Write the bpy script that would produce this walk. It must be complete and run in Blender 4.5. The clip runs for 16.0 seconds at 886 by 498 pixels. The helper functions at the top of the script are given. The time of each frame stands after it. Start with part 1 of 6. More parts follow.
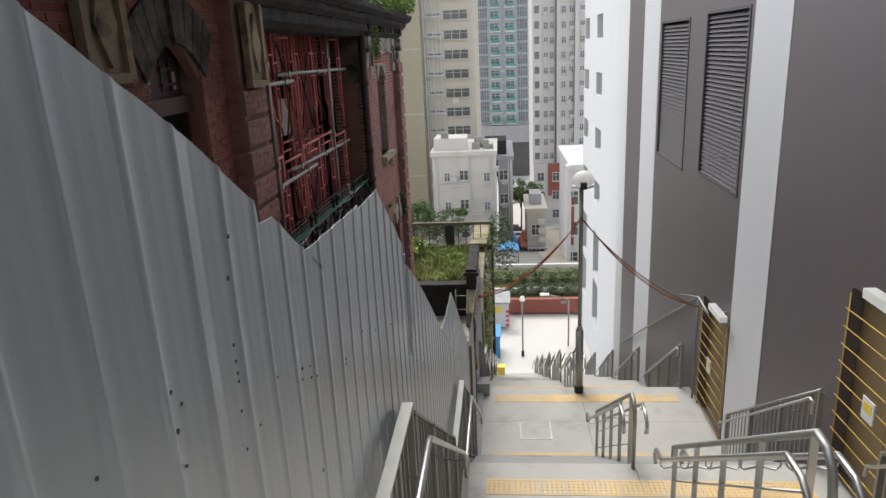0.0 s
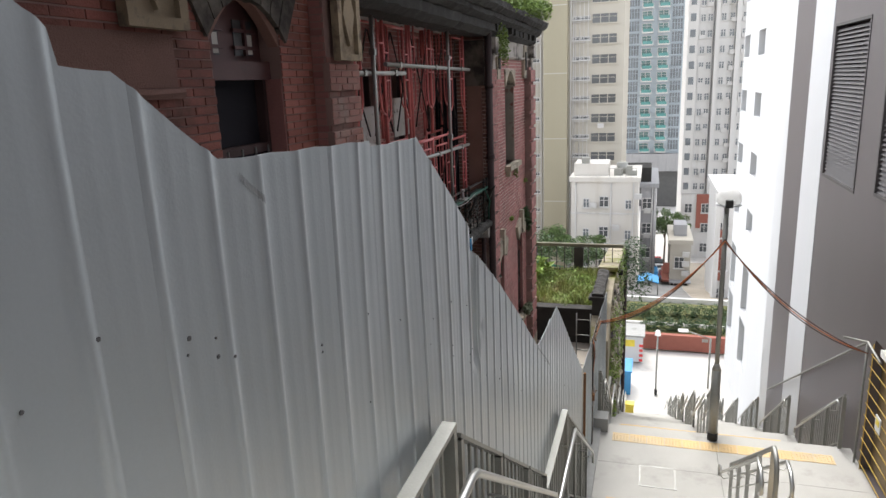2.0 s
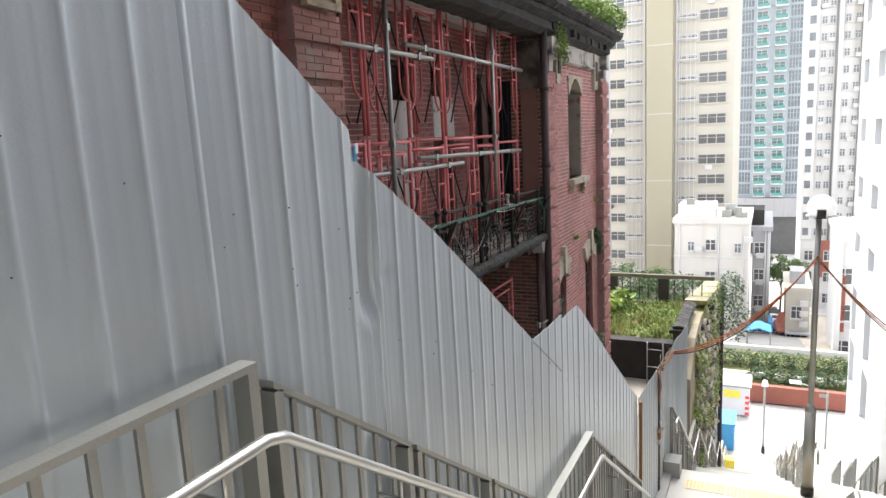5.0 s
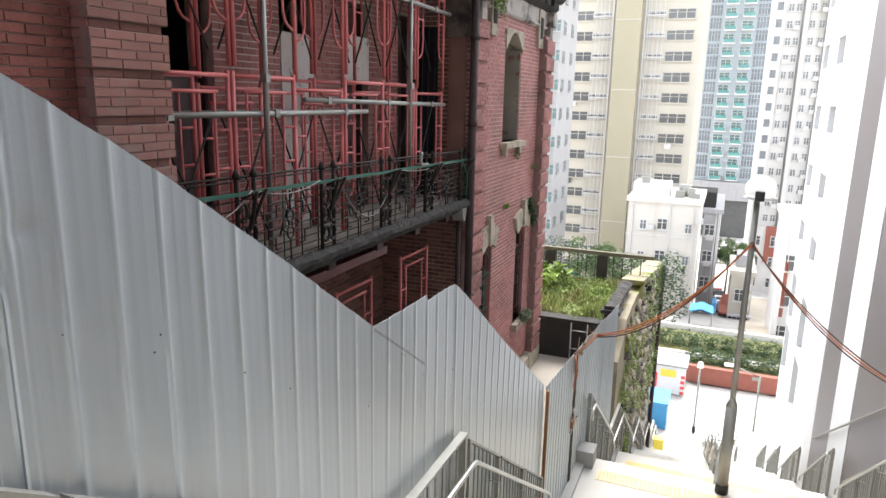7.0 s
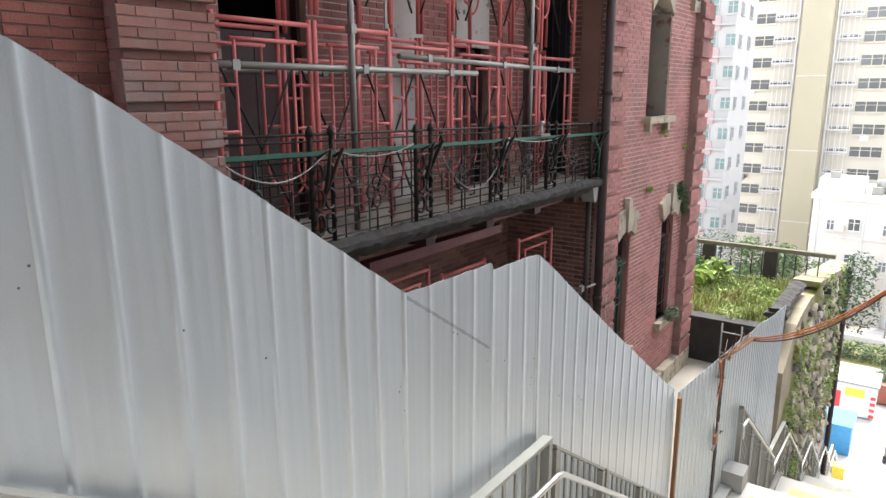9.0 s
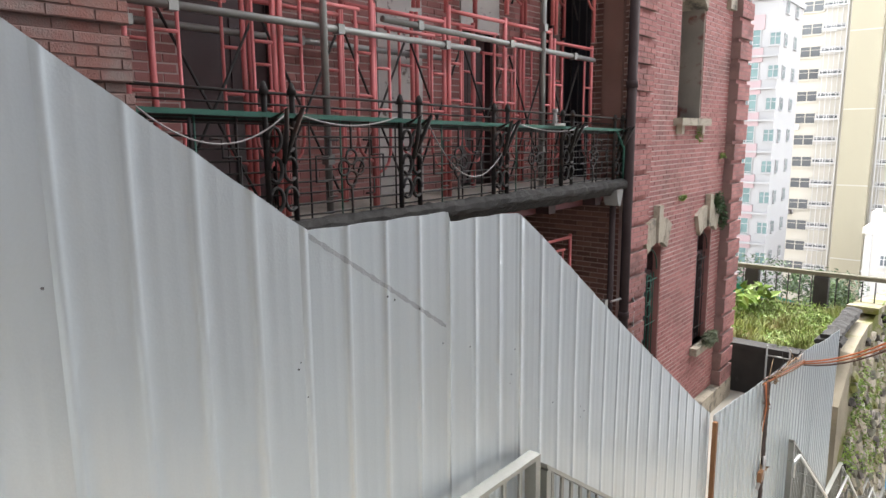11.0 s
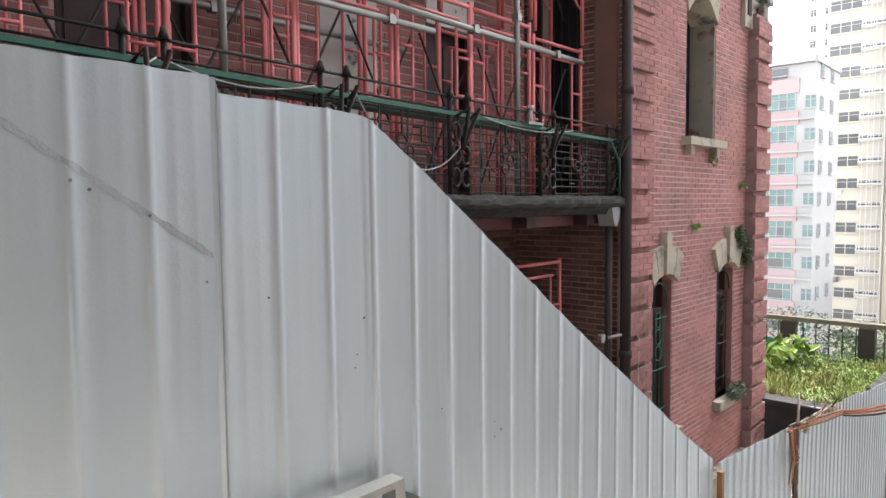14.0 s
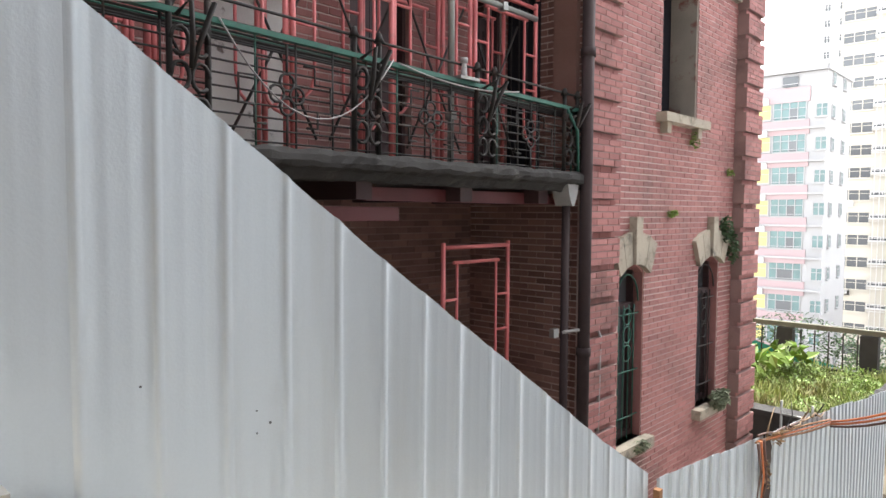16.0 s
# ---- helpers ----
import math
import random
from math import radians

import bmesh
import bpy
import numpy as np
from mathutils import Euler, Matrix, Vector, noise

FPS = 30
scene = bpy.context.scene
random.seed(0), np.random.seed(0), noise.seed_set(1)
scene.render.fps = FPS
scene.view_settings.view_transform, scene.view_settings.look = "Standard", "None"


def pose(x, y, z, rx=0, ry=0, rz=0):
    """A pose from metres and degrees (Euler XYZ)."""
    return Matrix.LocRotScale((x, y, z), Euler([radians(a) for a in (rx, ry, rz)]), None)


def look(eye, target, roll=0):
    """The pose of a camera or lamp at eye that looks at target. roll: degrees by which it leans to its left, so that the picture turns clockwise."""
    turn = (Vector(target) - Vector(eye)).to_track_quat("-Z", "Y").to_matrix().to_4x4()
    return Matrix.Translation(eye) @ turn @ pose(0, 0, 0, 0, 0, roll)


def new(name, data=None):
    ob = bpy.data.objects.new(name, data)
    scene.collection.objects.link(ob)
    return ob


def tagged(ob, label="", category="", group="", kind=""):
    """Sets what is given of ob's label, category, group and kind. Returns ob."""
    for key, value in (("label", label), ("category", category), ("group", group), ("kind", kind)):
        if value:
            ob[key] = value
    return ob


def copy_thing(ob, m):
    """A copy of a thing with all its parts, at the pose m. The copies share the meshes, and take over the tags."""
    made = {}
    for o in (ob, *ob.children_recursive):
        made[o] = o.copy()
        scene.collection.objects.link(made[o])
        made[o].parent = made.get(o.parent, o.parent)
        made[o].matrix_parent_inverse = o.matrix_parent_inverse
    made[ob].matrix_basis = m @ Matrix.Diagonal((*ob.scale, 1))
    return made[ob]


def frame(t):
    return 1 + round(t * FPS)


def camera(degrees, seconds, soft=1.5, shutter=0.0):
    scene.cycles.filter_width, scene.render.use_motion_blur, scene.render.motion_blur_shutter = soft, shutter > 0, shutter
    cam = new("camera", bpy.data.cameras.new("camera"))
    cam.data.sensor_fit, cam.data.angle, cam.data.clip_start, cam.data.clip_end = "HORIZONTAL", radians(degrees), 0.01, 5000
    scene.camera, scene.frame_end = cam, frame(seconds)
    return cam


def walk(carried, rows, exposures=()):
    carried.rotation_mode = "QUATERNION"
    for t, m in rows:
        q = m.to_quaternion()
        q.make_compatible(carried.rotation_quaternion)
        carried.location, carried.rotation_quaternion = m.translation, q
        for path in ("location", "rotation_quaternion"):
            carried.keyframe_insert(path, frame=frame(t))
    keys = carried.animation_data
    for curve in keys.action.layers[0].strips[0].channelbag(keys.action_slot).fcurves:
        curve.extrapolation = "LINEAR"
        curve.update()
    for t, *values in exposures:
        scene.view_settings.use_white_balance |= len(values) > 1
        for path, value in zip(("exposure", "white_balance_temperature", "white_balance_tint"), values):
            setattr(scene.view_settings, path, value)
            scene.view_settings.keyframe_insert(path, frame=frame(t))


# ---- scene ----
cam = camera(66.6, 16.0)
PATH = [
    (0, (-0.897, 0.952, 5.971), (-1.076, 2.862, 5.403), -2.7),
    (0.5, (-0.915, 1.16, 5.85), (-1.21, 3.078, 5.367), -1.9),
    (1, (-0.847, 1.379, 5.732), (-1.329, 3.26, 5.256), -3.6),
    (1.5, (-0.764, 1.551, 5.623), (-1.303, 3.416, 5.139), -1.6),
    (2, (-0.679, 1.726, 5.531), (-1.254, 3.58, 5.052), -2.3),
    (2.5, (-0.551, 1.916, 5.415), (-1.249, 3.724, 4.921), -2.2),
    (3, (-0.485, 2.083, 5.278), (-1.158, 3.915, 4.841), -1.8),
    (3.5, (-0.365, 2.262, 5.157), (-1.145, 4.065, 4.781), -3.0),
    (6, (-0.011, 3.202, 4.659), (-0.934, 4.946, 4.332), -1.0),
    (6.5, (0.038, 3.577, 4.638), (-0.912, 5.306, 4.31), 1.2),
    (7, (0.133, 3.883, 4.601), (-0.612, 5.687, 4.162), 1.2),
    (7.5, (0.173, 4.168, 4.564), (-0.633, 5.947, 4.133), 0.2),
    (8, (0.165, 4.398, 4.457), (-0.863, 6.056, 4.015), -0.4),
    (8.5, (0.218, 4.571, 4.36), (-0.867, 6.193, 3.921), -0.2),
    (9, (0.263, 4.759, 4.236), (-0.889, 6.331, 3.786), -0.3),
    (9.5, (0.23, 4.944, 4.121), (-0.934, 6.516, 3.705), -0.3),
    (12, (0.076, 5.967, 3.456), (-1.225, 7.457, 3.16), -0.5),
    (12.5, (0.054, 6.134, 3.38), (-1.278, 7.609, 3.158), -0.4),
    (13, (0.123, 6.321, 3.290), (-1.336, 7.688, 3.231), -1.1),
    (13.5, (0.111, 6.512, 3.172), (-1.254, 7.958, 2.961), -0.6),
    (14, (0.09, 6.698, 3.07), (-1.261, 8.167, 2.937), -0.6),
    (14.5, (0.078, 6.864, 2.997), (-1.338, 8.272, 2.888), -1.1),
    (15, (0.065, 7.194, 2.807), (-1.36, 8.595, 2.727), -0.5),
    (15.5, (0.09, 7.509, 2.739), (-1.312, 8.932, 2.642), 0.1),
    (16, (0.059, 7.775, 2.755), (-1.314, 9.225, 2.646), 0.3),
]
EXPOSURES = [(0.0, 1.22), (1.0, 1.51), (2.0, 1.74), (3.5, 2.18), (6.5, 2.51), (7.0, 2.5), (7.5, 2.32), (8.0, 2.5), (9.0, 2.79), (12.0, 2.82), (13.0, 2.93), (13.5, 2.93), (14.0, 2.78), (14.5, 2.8), (15.0, 2.83), (16.0, 2.97)]
walk(cam, [(t, look(eye, target, lean)) for t, eye, target, lean in PATH], EXPOSURES)

# ---- light: an overcast bright day ----
world = bpy.data.worlds.new("sky")
scene.world = world
world.use_nodes = True
wn, wl = world.node_tree.nodes, world.node_tree.links
sky = wn.new("ShaderNodeTexSky")
sky.sky_type, sky.sun_disc = "NISHITA", False
sky.sun_elevation, sky.sun_rotation = radians(56), radians(346)
pale = wn.new("ShaderNodeHueSaturation")
pale.inputs["Saturation"].default_value = 0.22
wl.new(sky.outputs["Color"], pale.inputs["Color"])
wl.new(pale.outputs["Color"], wn["Background"].inputs["Color"])
wn["Background"].inputs["Strength"].default_value = 0.15
sun = new("sun", bpy.data.lights.new("sun", "SUN"))
sun.data.energy, sun.data.angle, sun.data.color = 1.5, radians(40), (1.0, 0.97, 0.92)
sun.matrix_world = look((30 * math.sin(radians(346)), 30 * math.cos(radians(346)), 44.5), (0, 0, 0))


# ---- materials ----
def material(name, colour, rough=0.7, metal=0.0, vary=0.15, scale=6.0, grain=0.1, grain_scale=120.0, bump=0.15,
             dirt=None, dirt_scale=1.5, dirt_from=0.55, dirt_to=0.75, streak=False, random_tint=0.0, island=False):
    """Colour with variation at two scales, patches of dirt and a fine relief."""
    m = bpy.data.materials.new(name)
    m.use_nodes = True
    n, l = m.node_tree.nodes, m.node_tree.links
    b = n["Principled BSDF"]
    b.inputs["Roughness"].default_value, b.inputs["Metallic"].default_value = rough, metal
    if rough >= 0.8:
        b.inputs["Specular IOR Level"].default_value = 0.2
    tc = n.new("ShaderNodeNewGeometry")
    place = tc.outputs["Position"]
    if streak:
        mp = n.new("ShaderNodeMapping")
        mp.inputs["Scale"].default_value = (1, 1, 0.08)
        l.new(place, mp.inputs["Vector"])
        place = mp.outputs["Vector"]
    coarse = n.new("ShaderNodeTexNoise")
    coarse.inputs["Scale"].default_value, coarse.inputs["Detail"].default_value = scale, 5
    l.new(place, coarse.inputs["Vector"])
    fine = n.new("ShaderNodeTexNoise")
    fine.inputs["Scale"].default_value, fine.inputs["Detail"].default_value = grain_scale, 3
    l.new(tc.outputs["Position"], fine.inputs["Vector"])
    total = n.new("ShaderNodeMath")
    total.operation = "MULTIPLY_ADD"
    l.new(coarse.outputs["Fac"], total.inputs[0])
    total.inputs[1].default_value, total.inputs[2].default_value = 2 * vary, 1 - vary
    g = n.new("ShaderNodeMath")
    g.operation = "MULTIPLY_ADD"
    l.new(fine.outputs["Fac"], g.inputs[0])
    g.inputs[1].default_value, g.inputs[2].default_value = 2 * grain, -grain
    s = n.new("ShaderNodeMath")
    s.operation = "ADD"
    l.new(total.outputs[0], s.inputs[0])
    l.new(g.outputs[0], s.inputs[1])
    value = s.outputs[0]
    if random_tint:
        if island:
            rnd = tc.outputs["Random Per Island"]
        else:
            info = n.new("ShaderNodeObjectInfo")
            rnd = info.outputs["Random"]
        r = n.new("ShaderNodeMath")
        r.operation = "MULTIPLY_ADD"
        l.new(rnd, r.inputs[0])
        r.inputs[1].default_value, r.inputs[2].default_value = 2 * random_tint, 1 - random_tint
        mul = n.new("ShaderNodeMath")
        mul.operation = "MULTIPLY"
        l.new(value, mul.inputs[0])
        l.new(r.outputs[0], mul.inputs[1])
        value = mul.outputs[0]
    tint = n.new("ShaderNodeVectorMath")
    tint.operation = "SCALE"
    tint.inputs[0].default_value = colour[:3]
    l.new(value, tint.inputs["Scale"])
    out = tint.outputs["Vector"]
    if dirt:
        patch = n.new("ShaderNodeTexNoise")
        patch.inputs["Scale"].default_value, patch.inputs["Detail"].default_value = dirt_scale, 8
        patch.inputs["Roughness"].default_value = 0.65
        l.new(place, patch.inputs["Vector"])
        ramp = n.new("ShaderNodeMapRange")
        ramp.inputs["From Min"].default_value, ramp.inputs["From Max"].default_value = dirt_from, dirt_to
        l.new(patch.outputs["Fac"], ramp.inputs["Value"])
        mix = n.new("ShaderNodeMix")
        mix.data_type = "RGBA"
        l.new(ramp.outputs["Result"], mix.inputs["Factor"])
        l.new(out, mix.inputs["A"])
        mix.inputs["B"].default_value = (*dirt, 1)
        out = mix.outputs["Result"]
    l.new(out, b.inputs["Base Color"])
    if bump:
        bp = n.new("ShaderNodeBump")
        bp.inputs["Strength"].default_value, bp.inputs["Distance"].default_value = bump, 0.01
        l.new(fine.outputs["Fac"], bp.inputs["Height"])
        l.new(bp.outputs["Normal"], b.inputs["Normal"])
    return m


M = {}
M["concrete"] = material("pale concrete", (0.40, 0.39, 0.365), 0.85, vary=0.12, scale=2.0, dirt=(0.25, 0.24, 0.22), dirt_scale=1.1, dirt_from=0.56, dirt_to=0.78)
M["curb"] = material("grey kerb concrete", (0.30, 0.30, 0.29), 0.85, dirt=(0.13, 0.13, 0.12))
M["plaza"] = material("bleached paving", (0.50, 0.48, 0.455), 0.85, vary=0.08, scale=0.5, dirt=(0.34, 0.33, 0.32), dirt_scale=0.22, dirt_from=0.6, dirt_to=0.72)
M["tactile"] = material("yellow tactile paving", (0.60, 0.42, 0.20), 0.75, vary=0.15, scale=4, dirt=(0.44, 0.38, 0.28), dirt_from=0.42, dirt_to=0.75, random_tint=0.08)
M["sheet"] = material("grey coated sheet metal", (0.372, 0.414, 0.444), 0.30, 0.40, vary=0.09, scale=5.0, grain=0.03, bump=0.05, streak=True, dirt=(0.32, 0.335, 0.335), dirt_scale=2.2, dirt_from=0.58, dirt_to=0.8, random_tint=0.04)
M["sheet_worn"] = material("scuffed sheet metal", (0.24, 0.26, 0.275), 0.55, 0.2, vary=0.2, scale=8)
# near-black that stands for the darkness inside openings
M["sheet_dark"] = material("near-black of unlit openings", (0.02, 0.02, 0.025), 0.9)
M["screwhead"] = material("weathered screw head", (0.075, 0.075, 0.08), 0.7)
M["steel"] = material("brushed stainless steel", (0.46, 0.46, 0.44), 0.33, 0.9, vary=0.1, grain=0.05, grain_scale=300, bump=0.05)
M["reveal"] = material("bare window reveal", (0.24, 0.215, 0.185), 0.95, vary=0.25, scale=3, dirt=(0.17, 0.075, 0.06), dirt_scale=2.5, dirt_from=0.55, dirt_to=0.62)
M["steel_dull"] = material("dull galvanised steel", (0.29, 0.29, 0.27), 0.5, 0.75, vary=0.15)
M["clad"] = material("dark brown-grey cladding", (0.118, 0.102, 0.107), 0.42, 0.1, vary=0.12, scale=0.8, streak=True, bump=0.05)
M["louvre"] = material("dark louvre metal", (0.085, 0.077, 0.078), 0.55, 0.2)
M["white"] = material("white wall paint", (0.59, 0.597, 0.61), 0.7, vary=0.04, scale=1.0, grain=0.03, dirt=(0.66, 0.65, 0.62), dirt_scale=0.5, dirt_from=0.6, dirt_to=0.8, streak=True)
M["brick"] = material("old red brick", (0.345, 0.158, 0.145), 0.85, vary=0.2, scale=1.4, grain=0.15, grain_scale=90, bump=0.5, dirt=(0.17, 0.10, 0.088), dirt_scale=1.2, dirt_from=0.5, dirt_to=0.74, random_tint=0.17, island=True)
M["brick_one"] = material("old red brick piece", (0.345, 0.158, 0.145), 0.85, vary=0.2, scale=1.4, grain=0.15, grain_scale=90, bump=0.5, dirt=(0.17, 0.10, 0.088), dirt_scale=1.2, dirt_from=0.5, dirt_to=0.74, random_tint=0.17)
M["brick_grey"] = material("weathered grey-red brick", (0.25, 0.125, 0.105), 0.9, vary=0.35, scale=2, grain=0.15, bump=0.5, dirt=(0.22, 0.19, 0.175), dirt_scale=1.6, dirt_from=0.5, dirt_to=0.68, random_tint=0.15, island=True)
M["brick_front"] = material("orange-red front brick", (0.26, 0.10, 0.08), 0.85, vary=0.3, scale=1.8, grain=0.15, grain_scale=90, bump=0.5, dirt=(0.085, 0.05, 0.042), dirt_scale=1.5, dirt_from=0.5, dirt_to=0.72, random_tint=0.22, island=True)
M["brick_dark"] = material("dark brown brick", (0.20, 0.115, 0.095), 0.9, vary=0.3, scale=2, grain=0.15, bump=0.5, random_tint=0.3, island=True)
M["mortar"] = material("weathered mortar", (0.50, 0.40, 0.36), 0.95, vary=0.25, scale=3, dirt=(0.24, 0.125, 0.11), dirt_scale=0.7, dirt_from=0.46, dirt_to=0.68)
M["stone"] = material("weathered carved stone", (0.38, 0.335, 0.265), 0.9, vary=0.2, scale=5, dirt=(0.08, 0.075, 0.065), dirt_scale=4, dirt_from=0.5, dirt_to=0.68, bump=0.4)
# sooty surfaces, and the darkness of unlit rooms and openings held in colour
M["soot_unlit"] = material("blackened concrete and unlit openings", (0.038, 0.036, 0.034), 0.9, vary=0.4, scale=4, bump=0.5, dirt=(0.09, 0.082, 0.074), dirt_scale=3, dirt_from=0.6, dirt_to=0.75)
M["darkwood"] = material("dark stained timber", (0.05, 0.025, 0.025), 0.7, vary=0.3)
M["plaster"] = material("flaking pale plaster", (0.52, 0.50, 0.47), 0.9, vary=0.1, scale=2, dirt=(0.15, 0.12, 0.11), dirt_scale=5, dirt_from=0.6, dirt_to=0.66)
M["redframe"] = material("red scaffold paint", (0.56, 0.15, 0.145), 0.45, 0.1, vary=0.2, scale=5, dirt=(0.30, 0.13, 0.11), dirt_scale=6)
M["green"] = material("green cast iron paint", (0.022, 0.10, 0.07), 0.55, 0.2, vary=0.25, dirt=(0.04, 0.04, 0.035), dirt_scale=5)
M["iron"] = material("rusted dark iron", (0.035, 0.032, 0.03), 0.7, 0.4, vary=0.3, dirt=(0.09, 0.05, 0.035), dirt_scale=6)
M["pipe"] = material("dark cast iron drain", (0.05, 0.036, 0.036), 0.85, 0.0, vary=0.3)
M["wire"] = material("pale cable", (0.34, 0.32, 0.31), 0.6)
M["cable"] = material("orange cable sheath", (0.50, 0.15, 0.05), 0.6, vary=0.3, scale=5)
M["cable_dark"] = material("dark cable sheath", (0.10, 0.05, 0.035), 0.6)
M["timber"] = material("brown timber post", (0.21, 0.105, 0.05), 0.8, vary=0.3)
M["moss"] = material("mossy masonry", (0.25, 0.22, 0.165), 0.95, vary=0.4, scale=1.5, dirt=(0.12, 0.13, 0.03), dirt_scale=0.9, dirt_from=0.5, dirt_to=0.62, bump=0.6)
M["leaf"] = material("bright weeds", (0.165, 0.25, 0.045), 0.6, vary=0.45, scale=2, random_tint=0.45, island=True)
M["grass"] = material("pale grass", (0.22, 0.25, 0.075), 0.65, vary=0.4, scale=1.2, random_tint=0.4, island=True, dirt=(0.24, 0.16, 0.08), dirt_scale=0.9, dirt_from=0.55, dirt_to=0.7)
M["maroon"] = material("dark red beam paint", (0.13, 0.03, 0.032), 0.6, vary=0.3, scale=3)
M["mortar_dark"] = material("dark mortar", (0.25, 0.165, 0.15), 0.95, vary=0.3, scale=3, dirt=(0.14, 0.085, 0.075), dirt_scale=1.2)
M["rust_gap"] = material("dark gap with rusted edge", (0.05, 0.035, 0.03), 0.9, vary=0.4, scale=12, dirt=(0.03, 0.025, 0.025), dirt_scale=9)
M["frieze"] = material("stained pale frieze stone", (0.40, 0.365, 0.33), 0.9, vary=0.25, scale=3, dirt=(0.07, 0.062, 0.058), dirt_scale=2.2, dirt_from=0.5, dirt_to=0.64, bump=0.5)
M["twig"] = material("dry brown vine", (0.26, 0.18, 0.11), 0.9, vary=0.35, scale=9)
M["leaf_dark"] = material("dark leaves", (0.035, 0.075, 0.022), 0.6, vary=0.3, scale=2, random_tint=0.4, island=True)
M["leaf_street"] = material("street tree leaves", (0.075, 0.125, 0.03), 0.6, vary=0.3, scale=1, random_tint=0.4, island=True)
M["leaf_grey"] = material("dry grey fern", (0.22, 0.25, 0.17), 0.8, vary=0.3, random_tint=0.3, island=True)
M["bark"] = material("bark", (0.10, 0.08, 0.06), 0.9, vary=0.3)
M["soil"] = material("garden soil", (0.15, 0.145, 0.06), 0.95)
M["asphalt"] = material("asphalt", (0.11, 0.11, 0.11), 0.9, vary=0.2, scale=1)
M["wire_dull"] = material("dull grey wrought iron", (0.10, 0.10, 0.095), 0.6, 0.4, vary=0.3)
M["leafwood"] = material("dark timber for dim doorways", (0.075, 0.048, 0.048), 0.65, vary=0.35, scale=3, dirt=(0.035, 0.03, 0.03), dirt_scale=2)
M["maroon_dark"] = material("dark red door paint", (0.075, 0.028, 0.028), 0.55, vary=0.3, scale=4, dirt=(0.03, 0.02, 0.02), dirt_scale=3)
M["ornament"] = material("tan carved stone", (0.27, 0.215, 0.15), 0.9, vary=0.25, scale=5, dirt=(0.07, 0.055, 0.045), dirt_scale=4, dirt_from=0.48, dirt_to=0.66, bump=0.4)
M["stone_dark"] = material("dark grey stone", (0.12, 0.105, 0.09), 0.9, vary=0.3, scale=5, dirt=(0.035, 0.03, 0.028), dirt_scale=3, dirt_from=0.42, dirt_to=0.6, bump=0.4)
M["glass"] = material("dark window glass", (0.085, 0.09, 0.095), 0.15, vary=0.3, scale=0.6, bump=0.0)
M["tealgrey"] = material("greenish window glass", (0.11, 0.19, 0.19), 0.2, vary=0.5, scale=0.7, bump=0.0)
M["greyglass"] = material("grey reflecting window glass", (0.15, 0.165, 0.18), 0.2, vary=0.5, scale=0.7, bump=0.0)
M["paleteal"] = material("pale teal curtained glass", (0.095, 0.16, 0.158), 0.25, vary=0.45, scale=0.9, bump=0.0)
M["tealglass"] = material("teal window glass", (0.09, 0.26, 0.25), 0.3, vary=0.3, scale=0.5, bump=0.0)
M["beige"] = material("beige tower render", (0.45, 0.42, 0.365), 0.85, vary=0.08, scale=0.4, streak=True, dirt=(0.46, 0.42, 0.345), dirt_scale=0.4)
M["beige_dark"] = material("ochre tower render", (0.34, 0.31, 0.23), 0.85, vary=0.08, scale=0.3, streak=True)
M["offwhite"] = material("off-white tower render", (0.56, 0.55, 0.54), 0.85, vary=0.06, scale=0.5, streak=True, dirt=(0.41, 0.39, 0.36), dirt_scale=0.5)
M["bluegrey"] = material("blue-grey tower tiles", (0.35, 0.40, 0.445), 0.6, vary=0.08)
M["pinktile"] = material("pink tower tiles", (0.35, 0.255, 0.26), 0.7, vary=0.06)
M["yellow"] = material("yellow tower panel", (0.50, 0.43, 0.16), 0.7)
M["greywall"] = material("grey podium", (0.33, 0.33, 0.34), 0.8, dirt=(0.22, 0.22, 0.22), streak=True)
M["cream"] = material("cream render", (0.58, 0.55, 0.51), 0.85, vary=0.06, scale=0.5, streak=True, dirt=(0.52, 0.48, 0.43), dirt_scale=0.5)
M["towerwhite"] = material("white tower tiles", (0.33, 0.325, 0.325), 0.8, vary=0.05, scale=0.5)
M["redwall"] = material("red planter brick", (0.28, 0.105, 0.08), 0.8, vary=0.12, scale=3)
M["redpaint"] = material("red plastic", (0.62, 0.05, 0.05), 0.5)
M["bluetarp"] = material("blue plastic", (0.035, 0.22, 0.45), 0.5, vary=0.2)
M["yellowpaint"] = material("yellow paint", (0.70, 0.55, 0.06), 0.5)
M["brass"] = material("yellow gate bars", (0.55, 0.36, 0.06), 0.5, 0.2)
M["plank"] = material("brown gate panel", (0.20, 0.145, 0.075), 0.7, vary=0.25, scale=2, streak=True)
M["lampglass"] = material("white lamp globe", (0.85, 0.85, 0.83), 0.25, vary=0.02, grain=0.0, bump=0)
M["street"] = material("worn pale street asphalt", (0.20, 0.195, 0.19), 0.9, vary=0.25, scale=0.6, dirt=(0.12, 0.12, 0.12), dirt_scale=0.35)
M["pave"] = material("worn beige paving", (0.30, 0.265, 0.22), 0.9, vary=0.2, scale=0.8, dirt=(0.18, 0.16, 0.14), dirt_scale=0.4)
M["railstone"] = material("lichen-grey concrete rail", (0.12, 0.115, 0.085), 0.95, vary=0.35, scale=3, dirt=(0.06, 0.06, 0.045), dirt_scale=2.5, bump=0.5)
M["yard"] = material("stained yard concrete", (0.32, 0.29, 0.25), 0.9, vary=0.2, scale=1.2, dirt=(0.10, 0.085, 0.07), dirt_scale=0.8)
opal = M["lampglass"].node_tree
glow = opal.nodes.new("ShaderNodeBsdfTranslucent")
